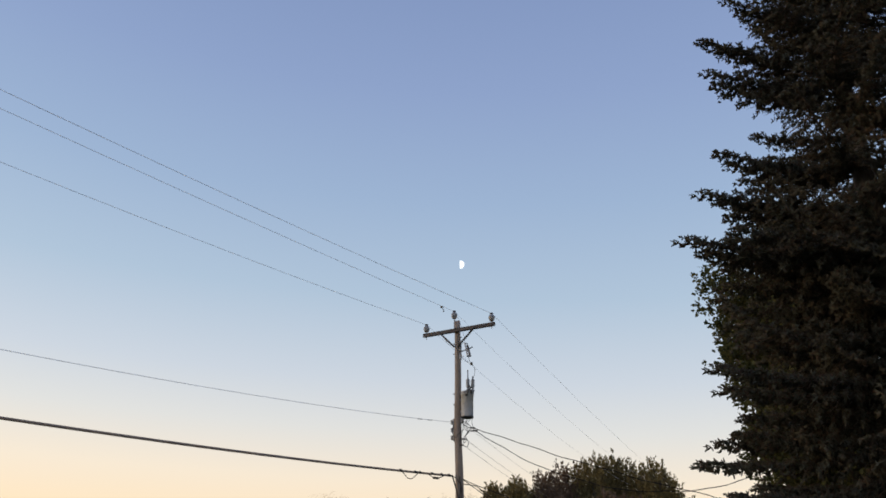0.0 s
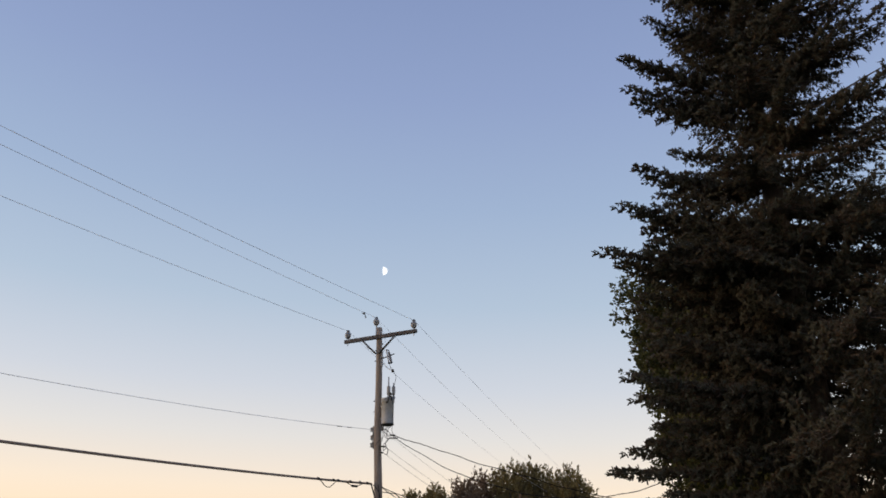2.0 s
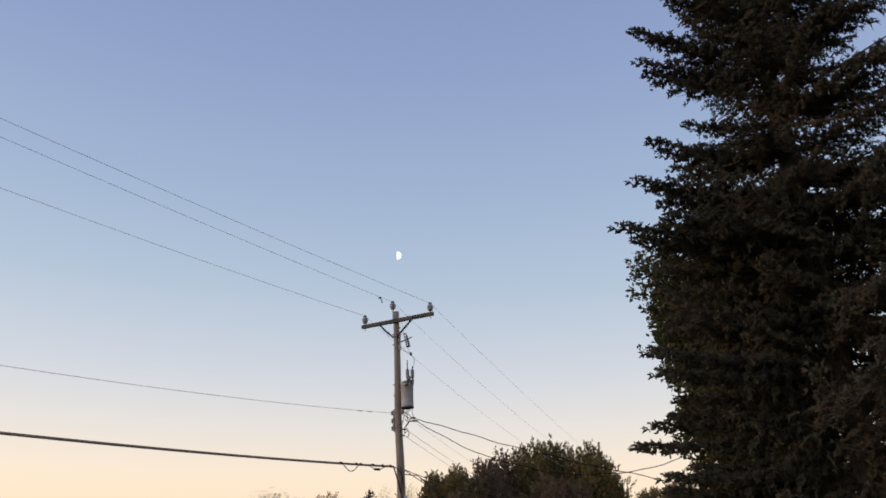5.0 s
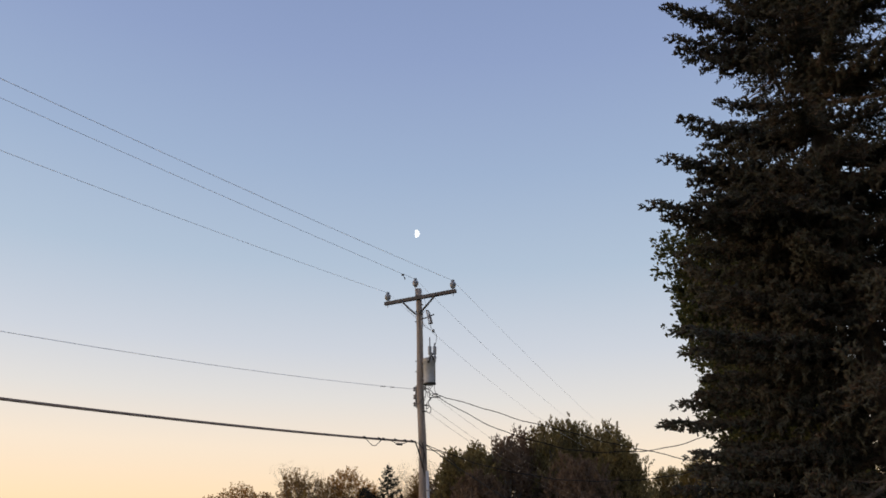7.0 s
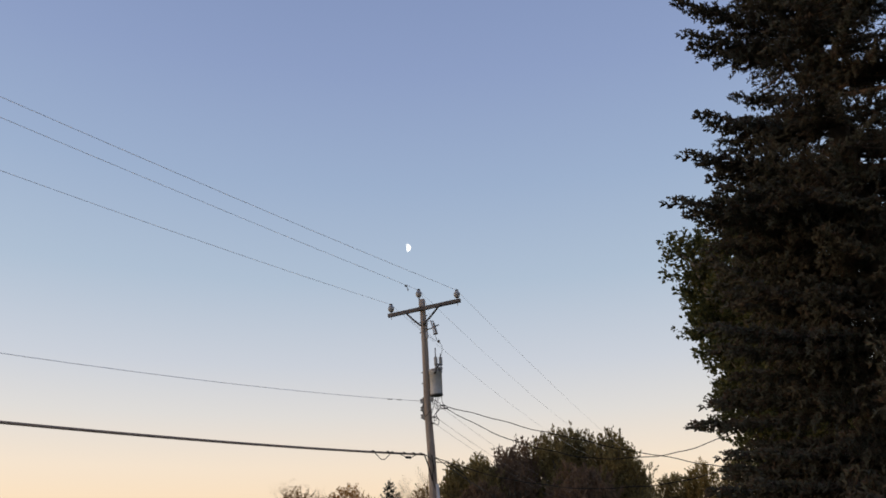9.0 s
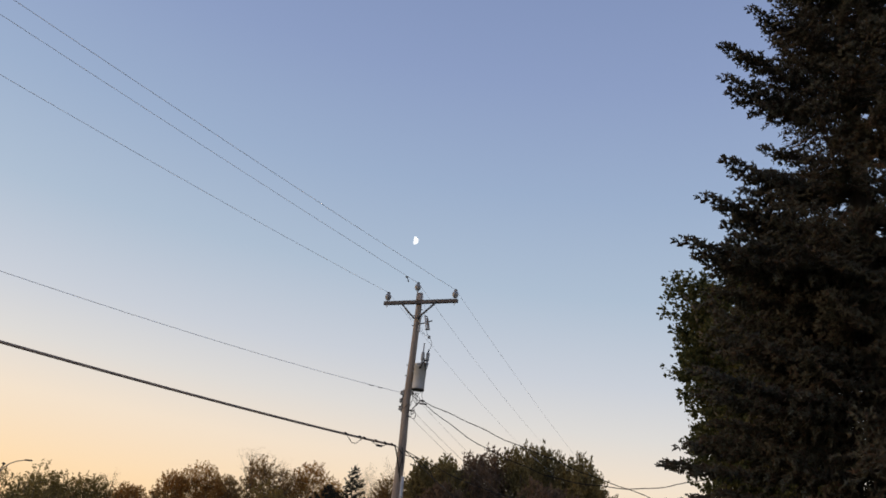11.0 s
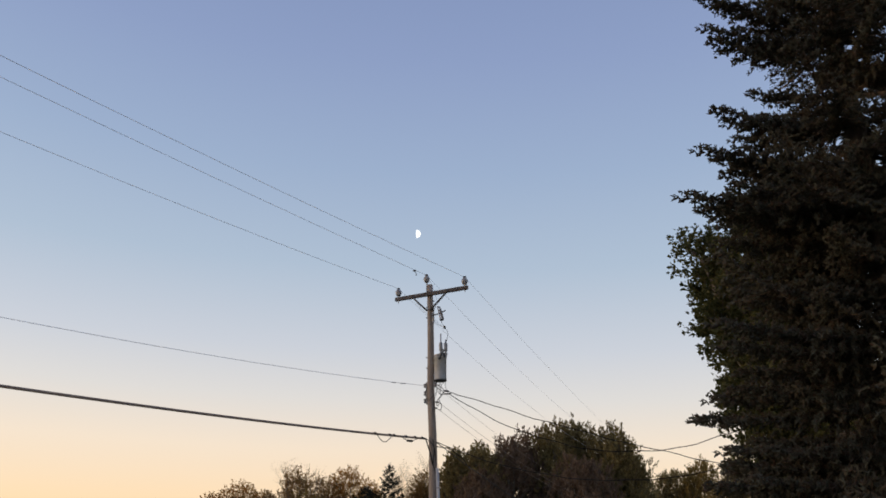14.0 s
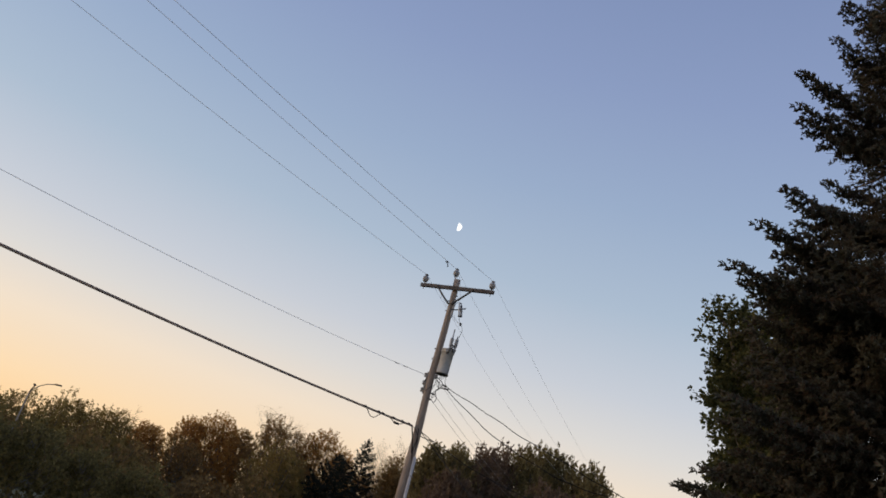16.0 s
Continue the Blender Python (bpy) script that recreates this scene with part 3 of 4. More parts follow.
def bough_mesh(seed, twigs=26, step=0.055, fat=1.0, blunt=False, dip=0.34, hang=0.0):
    """One spruce bough 3 m long along x: side twigs set with finger-like shoots, the outer ones upturned, the inner ones hanging."""
    rng = np.random.default_rng(seed)
    P, D, Ls = [], [], []
    for i in range(twigs * 2):
        s = 0.12 + 0.88 * ((i // 2 + rng.uniform(0, 0.9)) / twigs)
        side = 1 if i % 2 else -1
        reach = (0.2 + 0.85 * (1 - s) ** 0.8 * min(1, s * 3.5)) * rng.uniform(0.55, 1.2)
        ang = radians(rng.uniform(36, 64)) * (1 - 0.25 * s)
        d = np.array([math.cos(ang), side * math.sin(ang), rng.uniform(-0.36, 0.14) + hang])
        base = spine(min(s, 0.99), seed, dip)
        m = max(3, int(reach / step))
        for j in range(m):
            t = (j + rng.uniform(0, 0.8)) / m
            q = base + d * reach * t + np.array([0, 0, -0.2 * t * t * reach + 0.05 * math.sin(9 * t + i)])
            for k in range(2 if blunt and s < 0.32 else 5):
                o = np.array([0.6 * d[0], 0.6 * d[1], 0.0]) + rng.normal(size=3) * np.array([0.45, 0.45, 0.25])
                o[2] += (-0.7, 0.4, -0.25, 0.1, -0.45)[k] + (0.5 if t > 0.75 and s > 0.55 else 0)
                P.append(q)
                D.append(o)
                Ls.append(rng.uniform(0.06, 0.115) * (1.25 if k == 0 and s < 0.85 else 1))
    for i in range(int(3.2 / step)):
        s = rng.uniform(0.7, 1.0)
        P.append(spine(s, seed, dip))
        D.append(np.array([0.9, rng.normal() * 0.6, rng.uniform(-0.45, 0.9)]))
        Ls.append(rng.uniform(0.07, 0.125))
    P, D, Ls = np.array(P), np.array(D), np.array(Ls) * fat
    v, f = shoots(P, D, Ls, rng.uniform(0.013, 0.019, len(P)) * fat, rng, blunt)
    return arrays("bough", v, f)


def limb_mesh(seed, dip=0.34):
    bm = bmesh.new()
    run = np.linspace(0, 0.97, 9)
    tube_into(bm, [spine(a, seed, dip) for a in run], [0.045 * (1 - a) + 0.006 for a in run], 5)
    rnd = random.Random(seed)
    for i in range(14):
        a = rnd.uniform(0.08, 0.7)
        p = Vector(spine(a, seed, dip))
        d = Vector((rnd.uniform(0.4, 0.9), rnd.choice((-1, 1)) * rnd.uniform(0.5, 0.9), rnd.uniform(-0.5, 0.1))) * rnd.uniform(0.3, 0.7)
        tube_into(bm, [p, p + d * 0.5 + Vector((0, 0, -0.03)), p + d], [0.012, 0.008, 0.003], 3)
    me = bpy.data.meshes.new("limb")
    bm.to_mesh(me)
    bm.free()
    return me


def hang_bough(tree, me, limb, z, az, length, slope, roll, width=1.0):
    ob = new("bough", me)
    ob.parent = tree
    ob.matrix_basis = pose(0, 0, z, 0, -slope, az) @ pose(0, 0, 0, roll, 0, 0) @ Matrix.Diagonal((length / 3, (0.35 + 0.65 * length / 3) * width, 0.4 + 0.42 * length / 3, 1))
    tagged(ob, kind="stuff")
    if limb:
        new("limb", limb).parent = ob


def make_spruce(name, at, height, label, boughs, bough_set, limb_set, trunk_r, inner_set=None):
    tree = thing(name, at, label, "tree")
    k = 14
    part("trunk", tube([(0.05 * math.sin(i), 0.05 * math.cos(1.7 * i), -0.3 + (height + 0.2) * i / k) for i in range(k + 1)], [trunk_r * (1 - i / k) + 0.015 for i in range(k + 1)], 10), BARK, tree, "rough brown trunk", True)
    for i, (z, az, length, slope, roll) in enumerate(boughs):
        kind = bough_set
        if inner_set:
            kind = NEAR_BOUGHS if 195 < az < 320 and z < 8.4 and length > 1.7 else inner_set if z > 13 or az < 125 or az > 300 else bough_set
        hang_bough(tree, kind[i % 3], limb_set[i % 3] if limb_set else None, z, az, length, slope, roll)
    return tree


BOUGHS = [bough_mesh(s) for s in range(1, 4)]
# flatter, blunt-fingered boughs that stand out against the sky
OPEN_BOUGHS = [bough_mesh(s, 25, 0.052, 0.88, True, 0.1, 0.12) for s in (4, 5, 6)]
# finer boughs for the side nearest the walker
NEAR_BOUGHS = [bough_mesh(s, 32, 0.042, 0.68) for s in (7, 8, 9)]
OPEN_WOOD = [limb_mesh(s, 0.1) for s in (4, 5, 6)]
BOUGH_WOOD = [limb_mesh(s) for s in range(1, 4)]
for me in BOUGHS + OPEN_BOUGHS + NEAR_BOUGHS:
    me.materials.append(NEEDLE)
for me in BOUGH_WOOD + OPEN_WOOD:
    me.materials.append(BARK)

# ---- big spruce ----
# shorter inner boughs that close the middle of the tree
INNER = [bough_mesh(s, 15, 0.095, 1.2) for s in (11, 12, 13)]
for me in INNER:
    me.materials.append(NEEDLE)
SPRUCE = Vector((6.2, 12.0, 0))
SPRUCE_H = 19.0
rnd = random.Random(11)


def spruce_reach(z):
    return 3.35 * (1 - (max(0, z) / SPRUCE_H) ** 1.6) + 0.15


def open_side(z, az, reach):
    """Keeps a bough within the tiers and gaps of the tree's open side."""
    off = math.cos(radians(az - 150))
    if off < 0.2:
        return min(reach, 2.5 / max(0.3, -off)) if z > 8.6 else min(reach, 3.0 / max(0.3, -off)) if z > 7.4 else reach
    low = z - 0.2 * reach
    most = 2.3 if low < 3.0 else 1.45 if low < 3.7 else 2.1 if low < 6.2 else 1.5 if low < 7.9 else 0.3 if low < 9.6 else 1.1 if low < 10.2 else 0.9
    return min(reach, most / off)


rows = []
for i in range(96):
    z = 1.6 + (SPRUCE_H - 2.2) * (i / 96) ** 1.15
    az = (i * 137.5 + rnd.uniform(-15, 15)) % 360
    reach = spruce_reach(z) * rnd.uniform(0.82, 1.05)
    if (az > 235 or az < 25) and z < 7:
        reach *= 1.2
    reach = open_side(z, az, reach)
    rows.append((z, az, reach, rnd.uniform(-16, 4) + 14 * (z / SPRUCE_H) ** 3, rnd.uniform(-14, 14)))
for i in range(24):
    # drooping clumps that face the walker
    az = 190 + (i * 61) % 140
    z = 7.4 + 5.2 * i / 24
    if 8.3 < z < 10.2 and i % 2:
        continue
    rows.append((z, az, min(open_side(z, az, 2.2), rnd.uniform(1.2, 2.0)), rnd.uniform(-24, -8), rnd.uniform(-25, 25)))
for i in range(12):
    rows.append((3.2 + 4.6 * i / 12, 270 + (i * 37) % 90, rnd.uniform(3.1, 3.6), rnd.uniform(-14, 0), rnd.uniform(-20, 20)))
rows += [(8.4, 304, 2.8, -8, 5), (7.6, 338, 3.6, -9, 0), (7.2, 320, 3.5, -7, 6), (6.8, 350, 3.6, -6, -8)]
for i in range(44):
    # the upper crown away from the open side
    az = (285 + (i * 67) % 155) % 360
    z = 7.0 + 6.0 * i / 44
    if 8.2 < z < 10.6 and i % 3:
        continue
    rows.append((z, az, min(open_side(z, az, 2.6), rnd.uniform(1.3, 2.6)), rnd.uniform(-16, 0), rnd.uniform(-25, 25)))
for i in range(12):
    rows.append((5.0 + 2.4 * i / 12, (320 + (i * 29) % 85) % 360, rnd.uniform(1.6, 2.5), rnd.uniform(-14, -2), rnd.uniform(-25, 25)))
for i in range(10):
    rows.append((8.8 + 3.4 * i / 10, 285 + (i * 23) % 60, rnd.uniform(1.9, 2.5), rnd.uniform(-12, 0), rnd.uniform(-25, 25)))
for i in range(16):
    # the far side, behind the trunk
    rows.append((2.6 + 4.6 * i / 16, 20 + (i * 47) % 90, rnd.uniform(1.9, 2.6), rnd.uniform(-14, -2), rnd.uniform(-25, 25)))
for i in range(20):
    rows.append((4.6 + 2.9 * i / 20, 135 + (i * 53) % 85, rnd.uniform(1.5, 2.1), rnd.uniform(-12, -2), rnd.uniform(-25, 25)))
spruce = make_spruce("spruce_tree", SPRUCE, SPRUCE_H, "tall dark blue-green spruce with drooping needle boughs", rows, BOUGHS, BOUGH_WOOD, 0.24, INNER)
# boughs that stand out on the open side: tip height, compass turn, reach
for z, az, reach in ((12.0, 176, 1.5), (11.4, 192, 1.8), (11.0, 168, 1.2), (10.55, 200, 2.07), (10.5, 193, 1.75), (10.45, 172, 1.1), (10.55, 184, 1.37), (9.61, 198, 2.64), (9.74, 193, 2.19), (9.7, 176, 1.6), (9.08, 198, 2.57), (8.95, 194, 2.41), (9.12, 189, 1.82), (9.38, 178, 1.6), (9.55, 170, 1.2), (8.17, 195, 1.88), (8.42, 180, 1.2), (8.2, 168, 1.4), (7.8, 192, 2.49), (7.82, 186, 2.06), (7.7, 168, 1.7), (7.79, 174, 1.86), (7.07, 196, 2.89), (7.06, 191, 2.55), (7.2, 178, 2.0), (6.93, 185, 2.31), (6.8, 170, 1.9), (6.29, 196, 3.23), (6.16, 194, 2.96), (6.4, 201, 2.7), (6.52, 189, 2.48), (6.3, 176, 2.3), (5.9, 186, 2.5), (5.7, 170, 2.2), (5.3, 178, 2.3), (4.58, 195, 3.0), (4.34, 192, 2.85), (4.7, 176, 2.2), (4.12, 180, 2.44), (3.93, 175, 2.49), (4.0, 166, 2.4), (3.83, 174, 2.73), (3.58, 172, 2.99), (3.28, 173, 2.3), (3.17, 176, 2.66), (3.1, 184, 2.4), (2.98, 176, 2.7), (2.95, 165, 2.6), (2.7, 176, 2.95), (2.75, 186, 2.6), (2.5, 170, 2.5)):
    reach -= 0.08
    droop = rnd.uniform(3, 8)
    hang_bough(spruce, OPEN_BOUGHS[int(z * 100) % 3], OPEN_WOOD[int(z * 100) % 3], z + reach * math.sin(radians(droop)) - 0.16 * (0.4 + 0.14 * reach), az, reach, -droop, rnd.uniform(-10, 10), 0.55 if z > 6.6 else 0.75)
for i in range(92):
    z = 1.3 + 13.5 * i / 92
    if 7.9 < z < 12.5 and i % 3:
        continue
    reach = spruce_reach(z) * rnd.uniform(0.42, 0.58)
    reach = open_side(z, i * 137.5 % 360, reach)
    ob = new("bough", INNER[i % 3])
    ob.parent = spruce
    tagged(ob, kind="stuff")
    ob.matrix_basis = pose(0, 0, z, 0, rnd.uniform(4, 22), i * 137.5) @ Matrix.Diagonal((reach / 3, 0.75, 1.0, 1))


def broadleaf(name, at, height, radius, kind, label, seed, sprays=420, leaf=0.16, low=0.18, upright=0.7, lobes=11, per=15, squash=1.0, vase=False, reach=1.0, lean=(0, 0), lobe=(0.34, 0.5), slim=0.0):
    """A leafy tree: trunk, curved limbs, and sprays of single leaves on many small lobes."""
    rng = np.random.default_rng(seed)
    rnd = random.Random(seed)
    tree = thing(name, at, label, "tree")
    h0 = height * 0.3
    part("trunk", tube([(0.08 * math.sin(i + seed), 0.08 * math.cos(i * 1.4 + seed), -0.3 + height * 0.75 * i / 8) for i in range(9)], [(0.012 if vase else 0.022) * height * (1 - 0.095 * i) for i in range(9)], 9), GREY_BARK, tree, "", True)
    centres, sizes = [], []
    for i in range(lobes):
        a = i * 2.4 + rnd.uniform(-0.5, 0.5)
        v = (i + 0.6) / lobes
        zz = height * (low + (0.86 - low) * v)
        prof = math.sin(math.pi * min(1, 0.22 + 0.72 * v)) ** 0.7
        if vase:
            prof = 0.56 + 0.44 * v ** 0.6
        rr = radius * prof * rnd.uniform(0.45, 0.72)
        c = np.array([math.cos(a) * rr + lean[0] * (v - 0.5), math.sin(a) * rr * squash + lean[1] * (v - 0.5), zz])
        centres.append(c)
        sizes.append(radius * rnd.uniform(*lobe))
        mid = Vector((c[0] * 0.45, c[1] * 0.45, h0 + (zz - h0) * 0.45 if zz > h0 else zz * 0.8))
        start = Vector((0, 0, min(zz * 0.7, height * 0.6)))
        part("limb", tube([start, mid, Vector(c), Vector(c) * 1.0 + Vector((c[0] * 0.25, c[1] * 0.25, sizes[-1] * 0.7))], [0.012 * height, 0.008 * height, 0.004 * height, 0.002 * height], 5), GREY_BARK, tree)
    centres.append(np.array([0, 0, height - radius * 0.42]))
    sizes.append(radius * 0.42)
    which = rng.integers(0, len(centres), sprays)
    C, S = np.array(centres)[which], np.array(sizes)[which]
    d = unit(rng.normal(size=(sprays, 3)) + np.array([0, 0, 0.35]))
    foot = C + d * (S * rng.uniform(0.25, 1.0, sprays) ** 0.6)[:, None]
    up = unit(d * (1 - upright) + np.array([0, 0, 1.0]) * upright + rng.normal(size=(sprays, 3)) * (0.12 if upright > 0.9 else 0.22))
    twig = rng.uniform(0.35, 0.85, sprays) * (0.5 + 0.06 * height) * reach
    t = rng.uniform(0.0, 1.0, (sprays, per))
    P = foot[:, None] + up[:, None] * (t * twig[:, None])[..., None] + rng.normal(size=(sprays, per, 3)) * (0.13 * (1.0 - t) * twig[:, None] + leaf * 0.15)[..., None]
    # slim: leaves lie along their twig and make pointed tufts
    A = up[:, None] * (0.5 + 0.6 * slim) + rng.normal(size=(sprays, per, 3)) * (0.7 - 0.32 * slim)
    P, A = P.reshape(-1, 3), A.reshape(-1, 3)
    size = leaf * rng.uniform(0.6, 1.25, len(P))
    v, f = leaves(P, A, rng.normal(size=(len(P), 3)), size, size * (0.72 - 0.3 * slim))
    crown = finish(new("crown", arrays("crown", v, f)), LEAF[kind], tree)
    # bare twigs that hold the sprays
    pick = rng.permutation(sprays)[: sprays // 3]
    tv = np.stack([foot[pick] - up[pick] * 0.3, foot[pick] - up[pick] * 0.3 + np.array([0.02, 0.01, 0]), foot[pick] + up[pick] * twig[pick][:, None]], 1).reshape(-1, 3)
    finish(new("twig", arrays("twig", tv, np.arange(len(tv)).reshape(-1, 3))), GREY_BARK, tree)
    tagged(tree.children[-1], kind="stuff")
    tagged(crown, kind="stuff")
    return tree


def bare_tree(at, height, spread, seed, label, mat=GREY_BARK):
    """A leafless tree of forked, tapering branches."""
    rnd = random.Random(seed)
    tree = thing("bare_tree", at, label, "tree")
    part("trunk", tube([(0, 0, -0.3), (0.05, 0, height * 0.3), (0, 0.05, height * 0.62)], [0.14, 0.1, 0.06], 7), mat, tree, "", True)
    tips = []
    for i in range(16):
        z = height * (0.25 + 0.4 * i / 16)
        a = i * 2.4 + rnd.uniform(-0.4, 0.4)
        bm = bmesh.new()

        def fork(p, d, length, r, depth):
            q = p + d * length * 0.5 + Vector((rnd.uniform(-0.08, 0.08), rnd.uniform(-0.08, 0.08), 0)) * length
            e = p + d * length
            tube_into(bm, [p, q, e] if depth > 2 else [p, e], [r, r * 0.8, r * 0.55] if depth > 2 else [r, r * 0.5], 3)
            if not depth:
                tips.append(tuple(e))
            if depth:
                for k in range(3):
                    nd = (d + Vector((rnd.uniform(-0.55, 0.55), rnd.uniform(-0.55, 0.55), rnd.uniform(0.0, 0.5)))).normalized()
                    fork(e if k else q, nd, length * rnd.uniform(0.5, 0.72), r * 0.55, depth - 1)
        fork(Vector((0, 0, z)), Vector((math.cos(a) * spread, math.sin(a) * spread, 1.0)).normalized(), height * 0.2 * rnd.uniform(0.7, 1.1), 0.035, 4)
        part("branch", bm, mat, tree)
    rng = np.random.default_rng(seed)
    T = np.repeat(np.array(tips), 3, axis=0)
    T = T + rng.normal(size=T.shape) * 0.16
    size = rng.uniform(0.05, 0.1, len(T))
    v, f = leaves(T, rng.normal(size=T.shape), rng.normal(size=T.shape), size, size * 0.8)
    tagged(finish(new("crown", arrays("crown", v, f)), LEAF["brown"], tree), "last thin brown leaves", kind="stuff")
    return tree


def place(az, dist):
    return (-0.6 + dist * math.sin(radians(az)), 2.0 + dist * math.cos(radians(az)), 0)


def top(el, dist):
    return 1.7 + dist * math.tan(radians(el))


# aspen just behind the spruce
broadleaf("aspen_tree", (8.98, 20.5, 0), 11.1, 2.25, "aspen", "small-leaved aspen turning yellow-green behind the spruce", 21, sprays=5200, leaf=0.115, low=0.33, upright=0.4, lobes=64, lobe=(0.26, 0.38), per=18, vase=True, reach=0.5, lean=(-0.7, 0.3))

# leafy trees beyond the pole
for az, el, half, kind, seed, dist in ((5.7, 8.15, 1.9, "maple", 31, 60), (4.1, 7.7, 1.2, "maple", 30, 60), (7.9, 8.7, 2.0, "russet", 32, 61), (11.3, 9.8, 2.2, "maple", 33, 63), (12.9, 9.6, 2.0, "maple", 39, 64), (15.0, 9.2, 2.1, "maple", 34, 62), (9.4, 9.2, 1.9, "russet", 37, 64), (16.1, 8.0, 1.1, "maple", 35, 61), (6.0, 6.5, 2.0, "russet", 36, 58), (12.8, 7.0, 2.8, "russet", 38, 58)):
    broadleaf("maple_tree", place(az, dist), top(el, dist), 1.4 * dist * math.tan(radians(half)), kind, "dense dull green leafy tree beyond the utility pole" if kind == "maple" else "brownish autumn leafy tree beyond the utility pole", seed, sprays=1750 if kind == "maple" else 1250, leaf=0.26, low=0.06, upright=0.8, lobes=34, per=15, lobe=(0.34, 0.48), slim=1.0, reach=0.9)
for az, el, half, kind, seed in ((18.7, 6.15, 1.6, "maple", 41), (20.7, 6.7, 1.7, "olive", 45), (23.2, 6.9, 1.9, "maple", 42), (26.0, 7.1, 2.3, "maple", 43), (30.0, 7.0, 2.3, "olive", 44)):
    broadleaf("maple_tree", place(az, 78), top(el, 78), 1.35 * 78 * math.tan(radians(half)), kind, "olive green autumn tree in the far tree line", seed, sprays=1150, leaf=0.28, low=0.06, upright=0.78, lobes=24, per=14, lobe=(0.34, 0.48), slim=1.0, reach=0.9)

# far tree line, turning colour
for az, el, half, kind, seed, dist in ((-25.8, 3.5, 1.4, "brown", 51, 80), (-22.6, 3.4, 1.8, "olive", 52, 84), (-19.9, 3.85, 1.8, "olive", 53, 84), (-17.4, 3.9, 1.6, "olive", 54, 86), (-15.0, 3.8, 1.3, "orange", 55, 88), (-12.3, 5.1, 1.4, "orange", 56, 85),
                                       (-10.5, 5.8, 1.4, "orange", 57, 86), (-8.9, 5.2, 1.3, "brown", 58, 90), (-6.9, 6.7, 1.5, "brown", 59, 85), (-4.9, 6.3, 1.4, "brown", 71, 88), (-3.4, 6.7, 1.5, "orange", 60, 88), (-1.9, 5.8, 1.2, "orange", 61, 92), (0.2, 5.0, 1.5, "brown", 62, 96), (2.6, 6.0, 1.5, "russet", 63, 88), (1.75, 6.3, 0.8, "umber", 74, 80),
                                       (-28.5, 5.0, 2.0, "umber", 64, 84), (-32.0, 5.2, 2.2, "olive", 65, 84), (-6.0, 4.8, 2.0, "olive", 66, 80), (-12.5, 3.3, 2.0, "umber", 67, 80), (-20.5, 2.6, 2.2, "olive", 68, 74), (-24.0, 2.4, 2.0, "olive", 69, 74), (-16.6, 2.4, 2.0, "olive", 70, 76), (-27.2, 2.6, 2.2, "olive", 72, 76), (-30.6, 2.8, 2.2, "olive", 73, 76)):
    words = {"brown": "brown autumn tree in the far tree line", "olive": "olive green tree in the far tree line", "orange": "orange-brown autumn tree in the far tree line", "russet": "russet autumn tree in the far tree line", "umber": "dark brown autumn tree in the far tree line"}[kind]
    broadleaf("autumn_tree", place(az, dist), top(el, dist), 1.4 * dist * math.tan(radians(half)), kind, words, seed, sprays=1350 if el > 3.45 else 650, leaf=0.175, low=0.06, upright=0.5, lobes=26, per=13)
for az, el, seed, dist in ((-16.2, 3.95, 71, 92), (-6.6, 7.0, 72, 84), (1.3, 7.2, 74, 96), (0.5, 6.6, 75, 98), (2.5, 6.8, 76, 94), (1.9, 6.9, 78, 94), (3.1, 6.7, 79, 92), (-9.8, 5.4, 77, 90)):
    bare_tree(place(az, dist), top(el, dist), 0.6 if az < -5 else 0.85, seed, "pale leafless tree standing in the far tree line")

# small conifers in the tree line
FAR_BOUGHS = [bough_mesh(s, 9, 0.2, 2.6) for s in (21, 22, 23)]
for me in FAR_BOUGHS:
    me.materials.append(DARK_NEEDLE)


def cone_rows(height, base, n, seed, slope):
    r = random.Random(seed)
    return [(height * (0.06 + 0.9 * (i / n) ** 0.9), i * 137.5 + r.uniform(-20, 20), (base * (1 - i / n) ** 0.85 + 0.2) * r.uniform(0.8, 1.15), slope + r.uniform(-6, 6), 0) for i in range(n)]


make_spruce("spruce_tree", place(-0.55, 90), top(7.4, 90), "small pointed dark spruce in the far tree line", cone_rows(top(7.5, 90), 4.6, 110, 81, 2), FAR_BOUGHS, None, 0.14)
make_spruce("spruce_tree", place(-2.2, 82), top(5.6, 82), "broad dark conifer in front of the far tree line", cone_rows(top(5.9, 82), 5.0, 110, 82, 22), FAR_BOUGHS, None, 0.16)

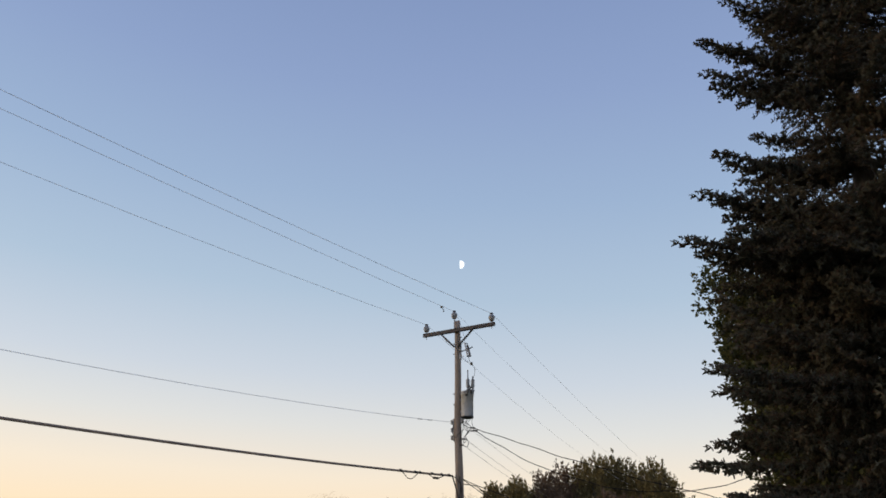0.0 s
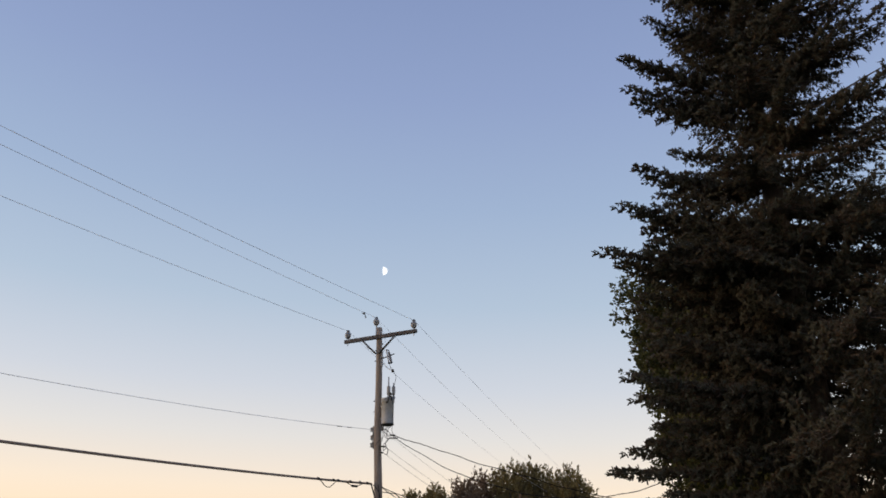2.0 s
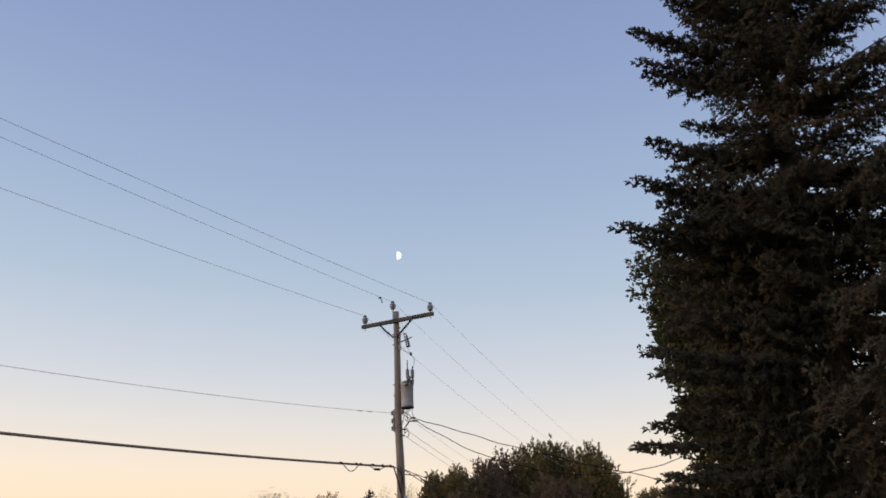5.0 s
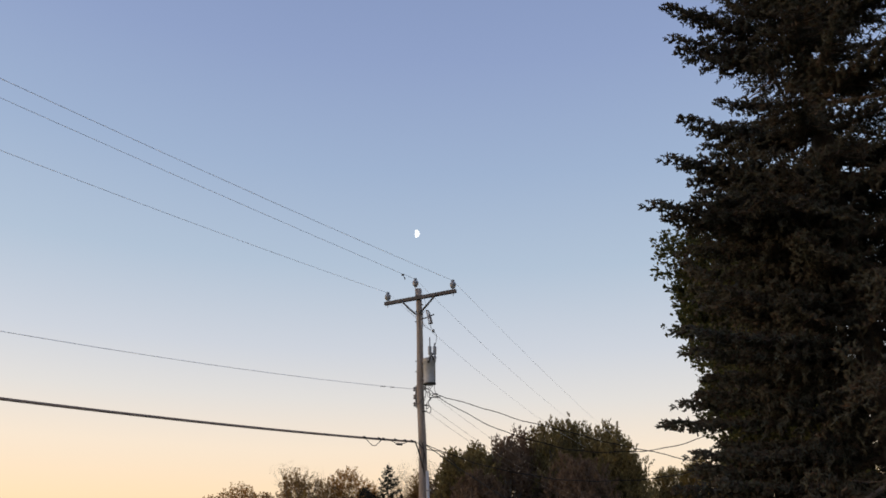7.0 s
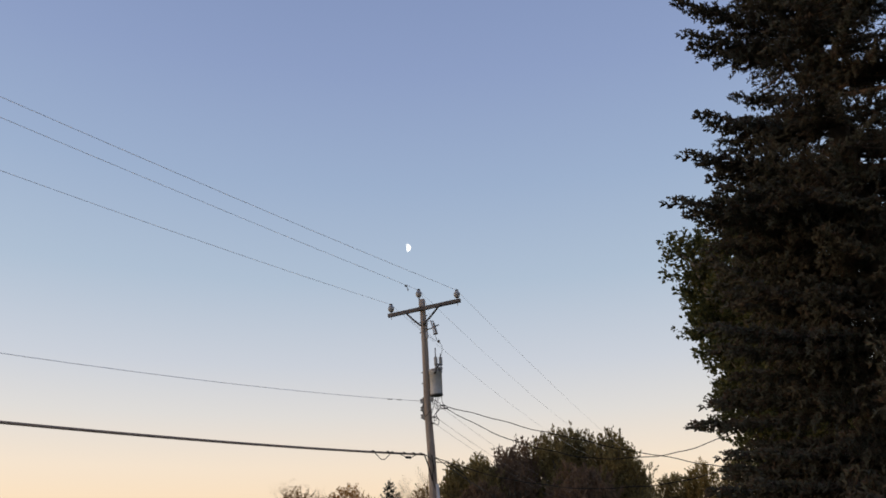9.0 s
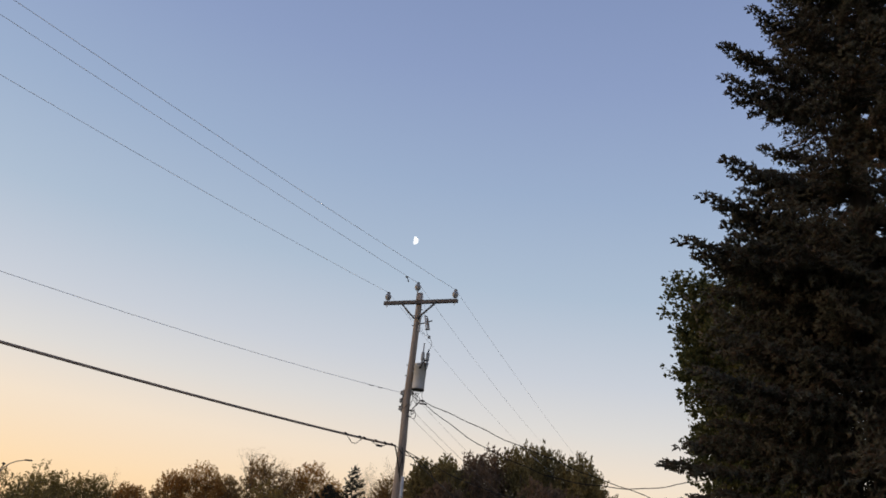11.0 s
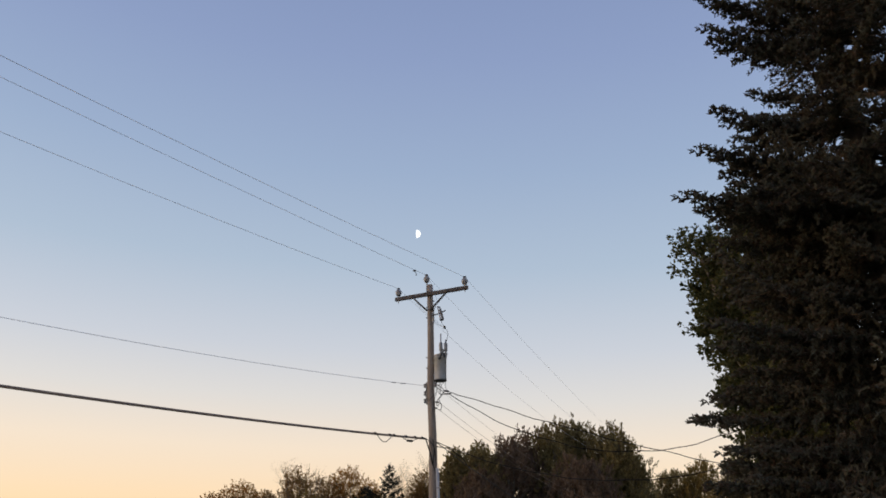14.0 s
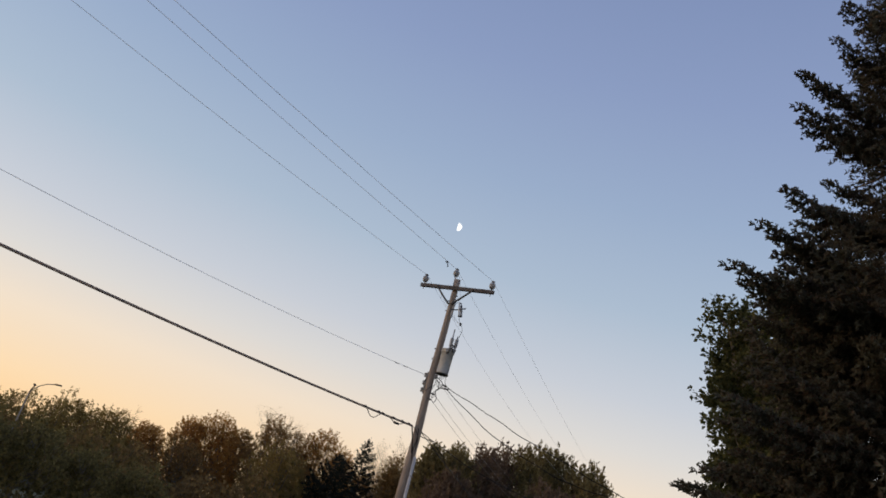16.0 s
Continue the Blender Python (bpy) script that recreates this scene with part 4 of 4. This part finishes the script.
# undergrowth below the tree line
rng = np.random.default_rng(91)
n = 50000
az = np.radians(rng.uniform(-36, 34, n))
dist = rng.uniform(66, 98, n)
P = np.stack([-0.6 + dist * np.sin(az), 2 + dist * np.cos(az), rng.uniform(0, 1, n) ** 1.3 * (3.9 + 1.0 * np.sin(az * 37) + 0.7 * np.sin(az * 91))], 1)
P[:, 2] *= np.where(dist > 88, 1.55, 1.0)
size = rng.uniform(0.22, 0.42, n)
v, f = leaves(P, rng.normal(size=(n, 3)) + np.array([0, 0, 0.4]), rng.normal(size=(n, 3)), size, size * 0.7)
brush = finish(new("undergrowth", arrays("undergrowth", v, f)), LEAF["umber"])
tagged(brush, "dark tangled undergrowth below the far tree line", "undergrowth", kind="stuff")

# ---- street lamp ----
lamp = thing("street_lamp", place(-22.8, 66), "grey steel street lamp with two curved arms", "street lamp", turn=0)
part("post", tube([(0, 0, -0.2), (0, 0, 3.0), (0, 0, 5.8)], [0.085, 0.065, 0.05], 10), LAMP_METAL, lamp, "", True)
for pts, yaw in (([(0, 0, 5.7), (0.18, 0, 6.0), (0.5, 0, 6.35), (0.95, 0, 6.6), (1.5, 0, 6.74)], 0), ([(0, 0, 5.7), (0.2, -0.4, 5.95), (0.45, -0.8, 6.12), (0.66, -1.2, 6.2)], -75)):
    arm = part("arm", tube(pts, [0.05, 0.045, 0.04, 0.035, 0.03][:len(pts)], 7), LAMP_METAL, lamp, "", True)
    end = Vector(pts[-1])
    part("luminaire", box((0.6, 0.24, 0.1), pose(*end, 0, 0, yaw) @ pose(0.22, 0, 0.02, 0, -3, 0), 0.05), DARK_STEEL, arm, "grey cobra-head luminaire")

# ---- near hedge ----
for i, (az, dist, h) in enumerate(((-36, 24, 3.3), (-32, 25, 3.1), (-28.5, 26, 2.7), (-25, 27, 2.2), (-21.5, 28, 2.3), (-18, 29, 2.0), (-14.5, 30, 1.9), (-34, 31, 3.4), (-30, 32, 3.2), (-26, 33, 2.8))):
    broadleaf("shrub", place(az, dist), h, 1.5, "hedge", "dense dark olive shrub in a loose hedge", 101 + i, sprays=560, leaf=0.11, low=0.1, upright=0.5, lobes=12, per=12)
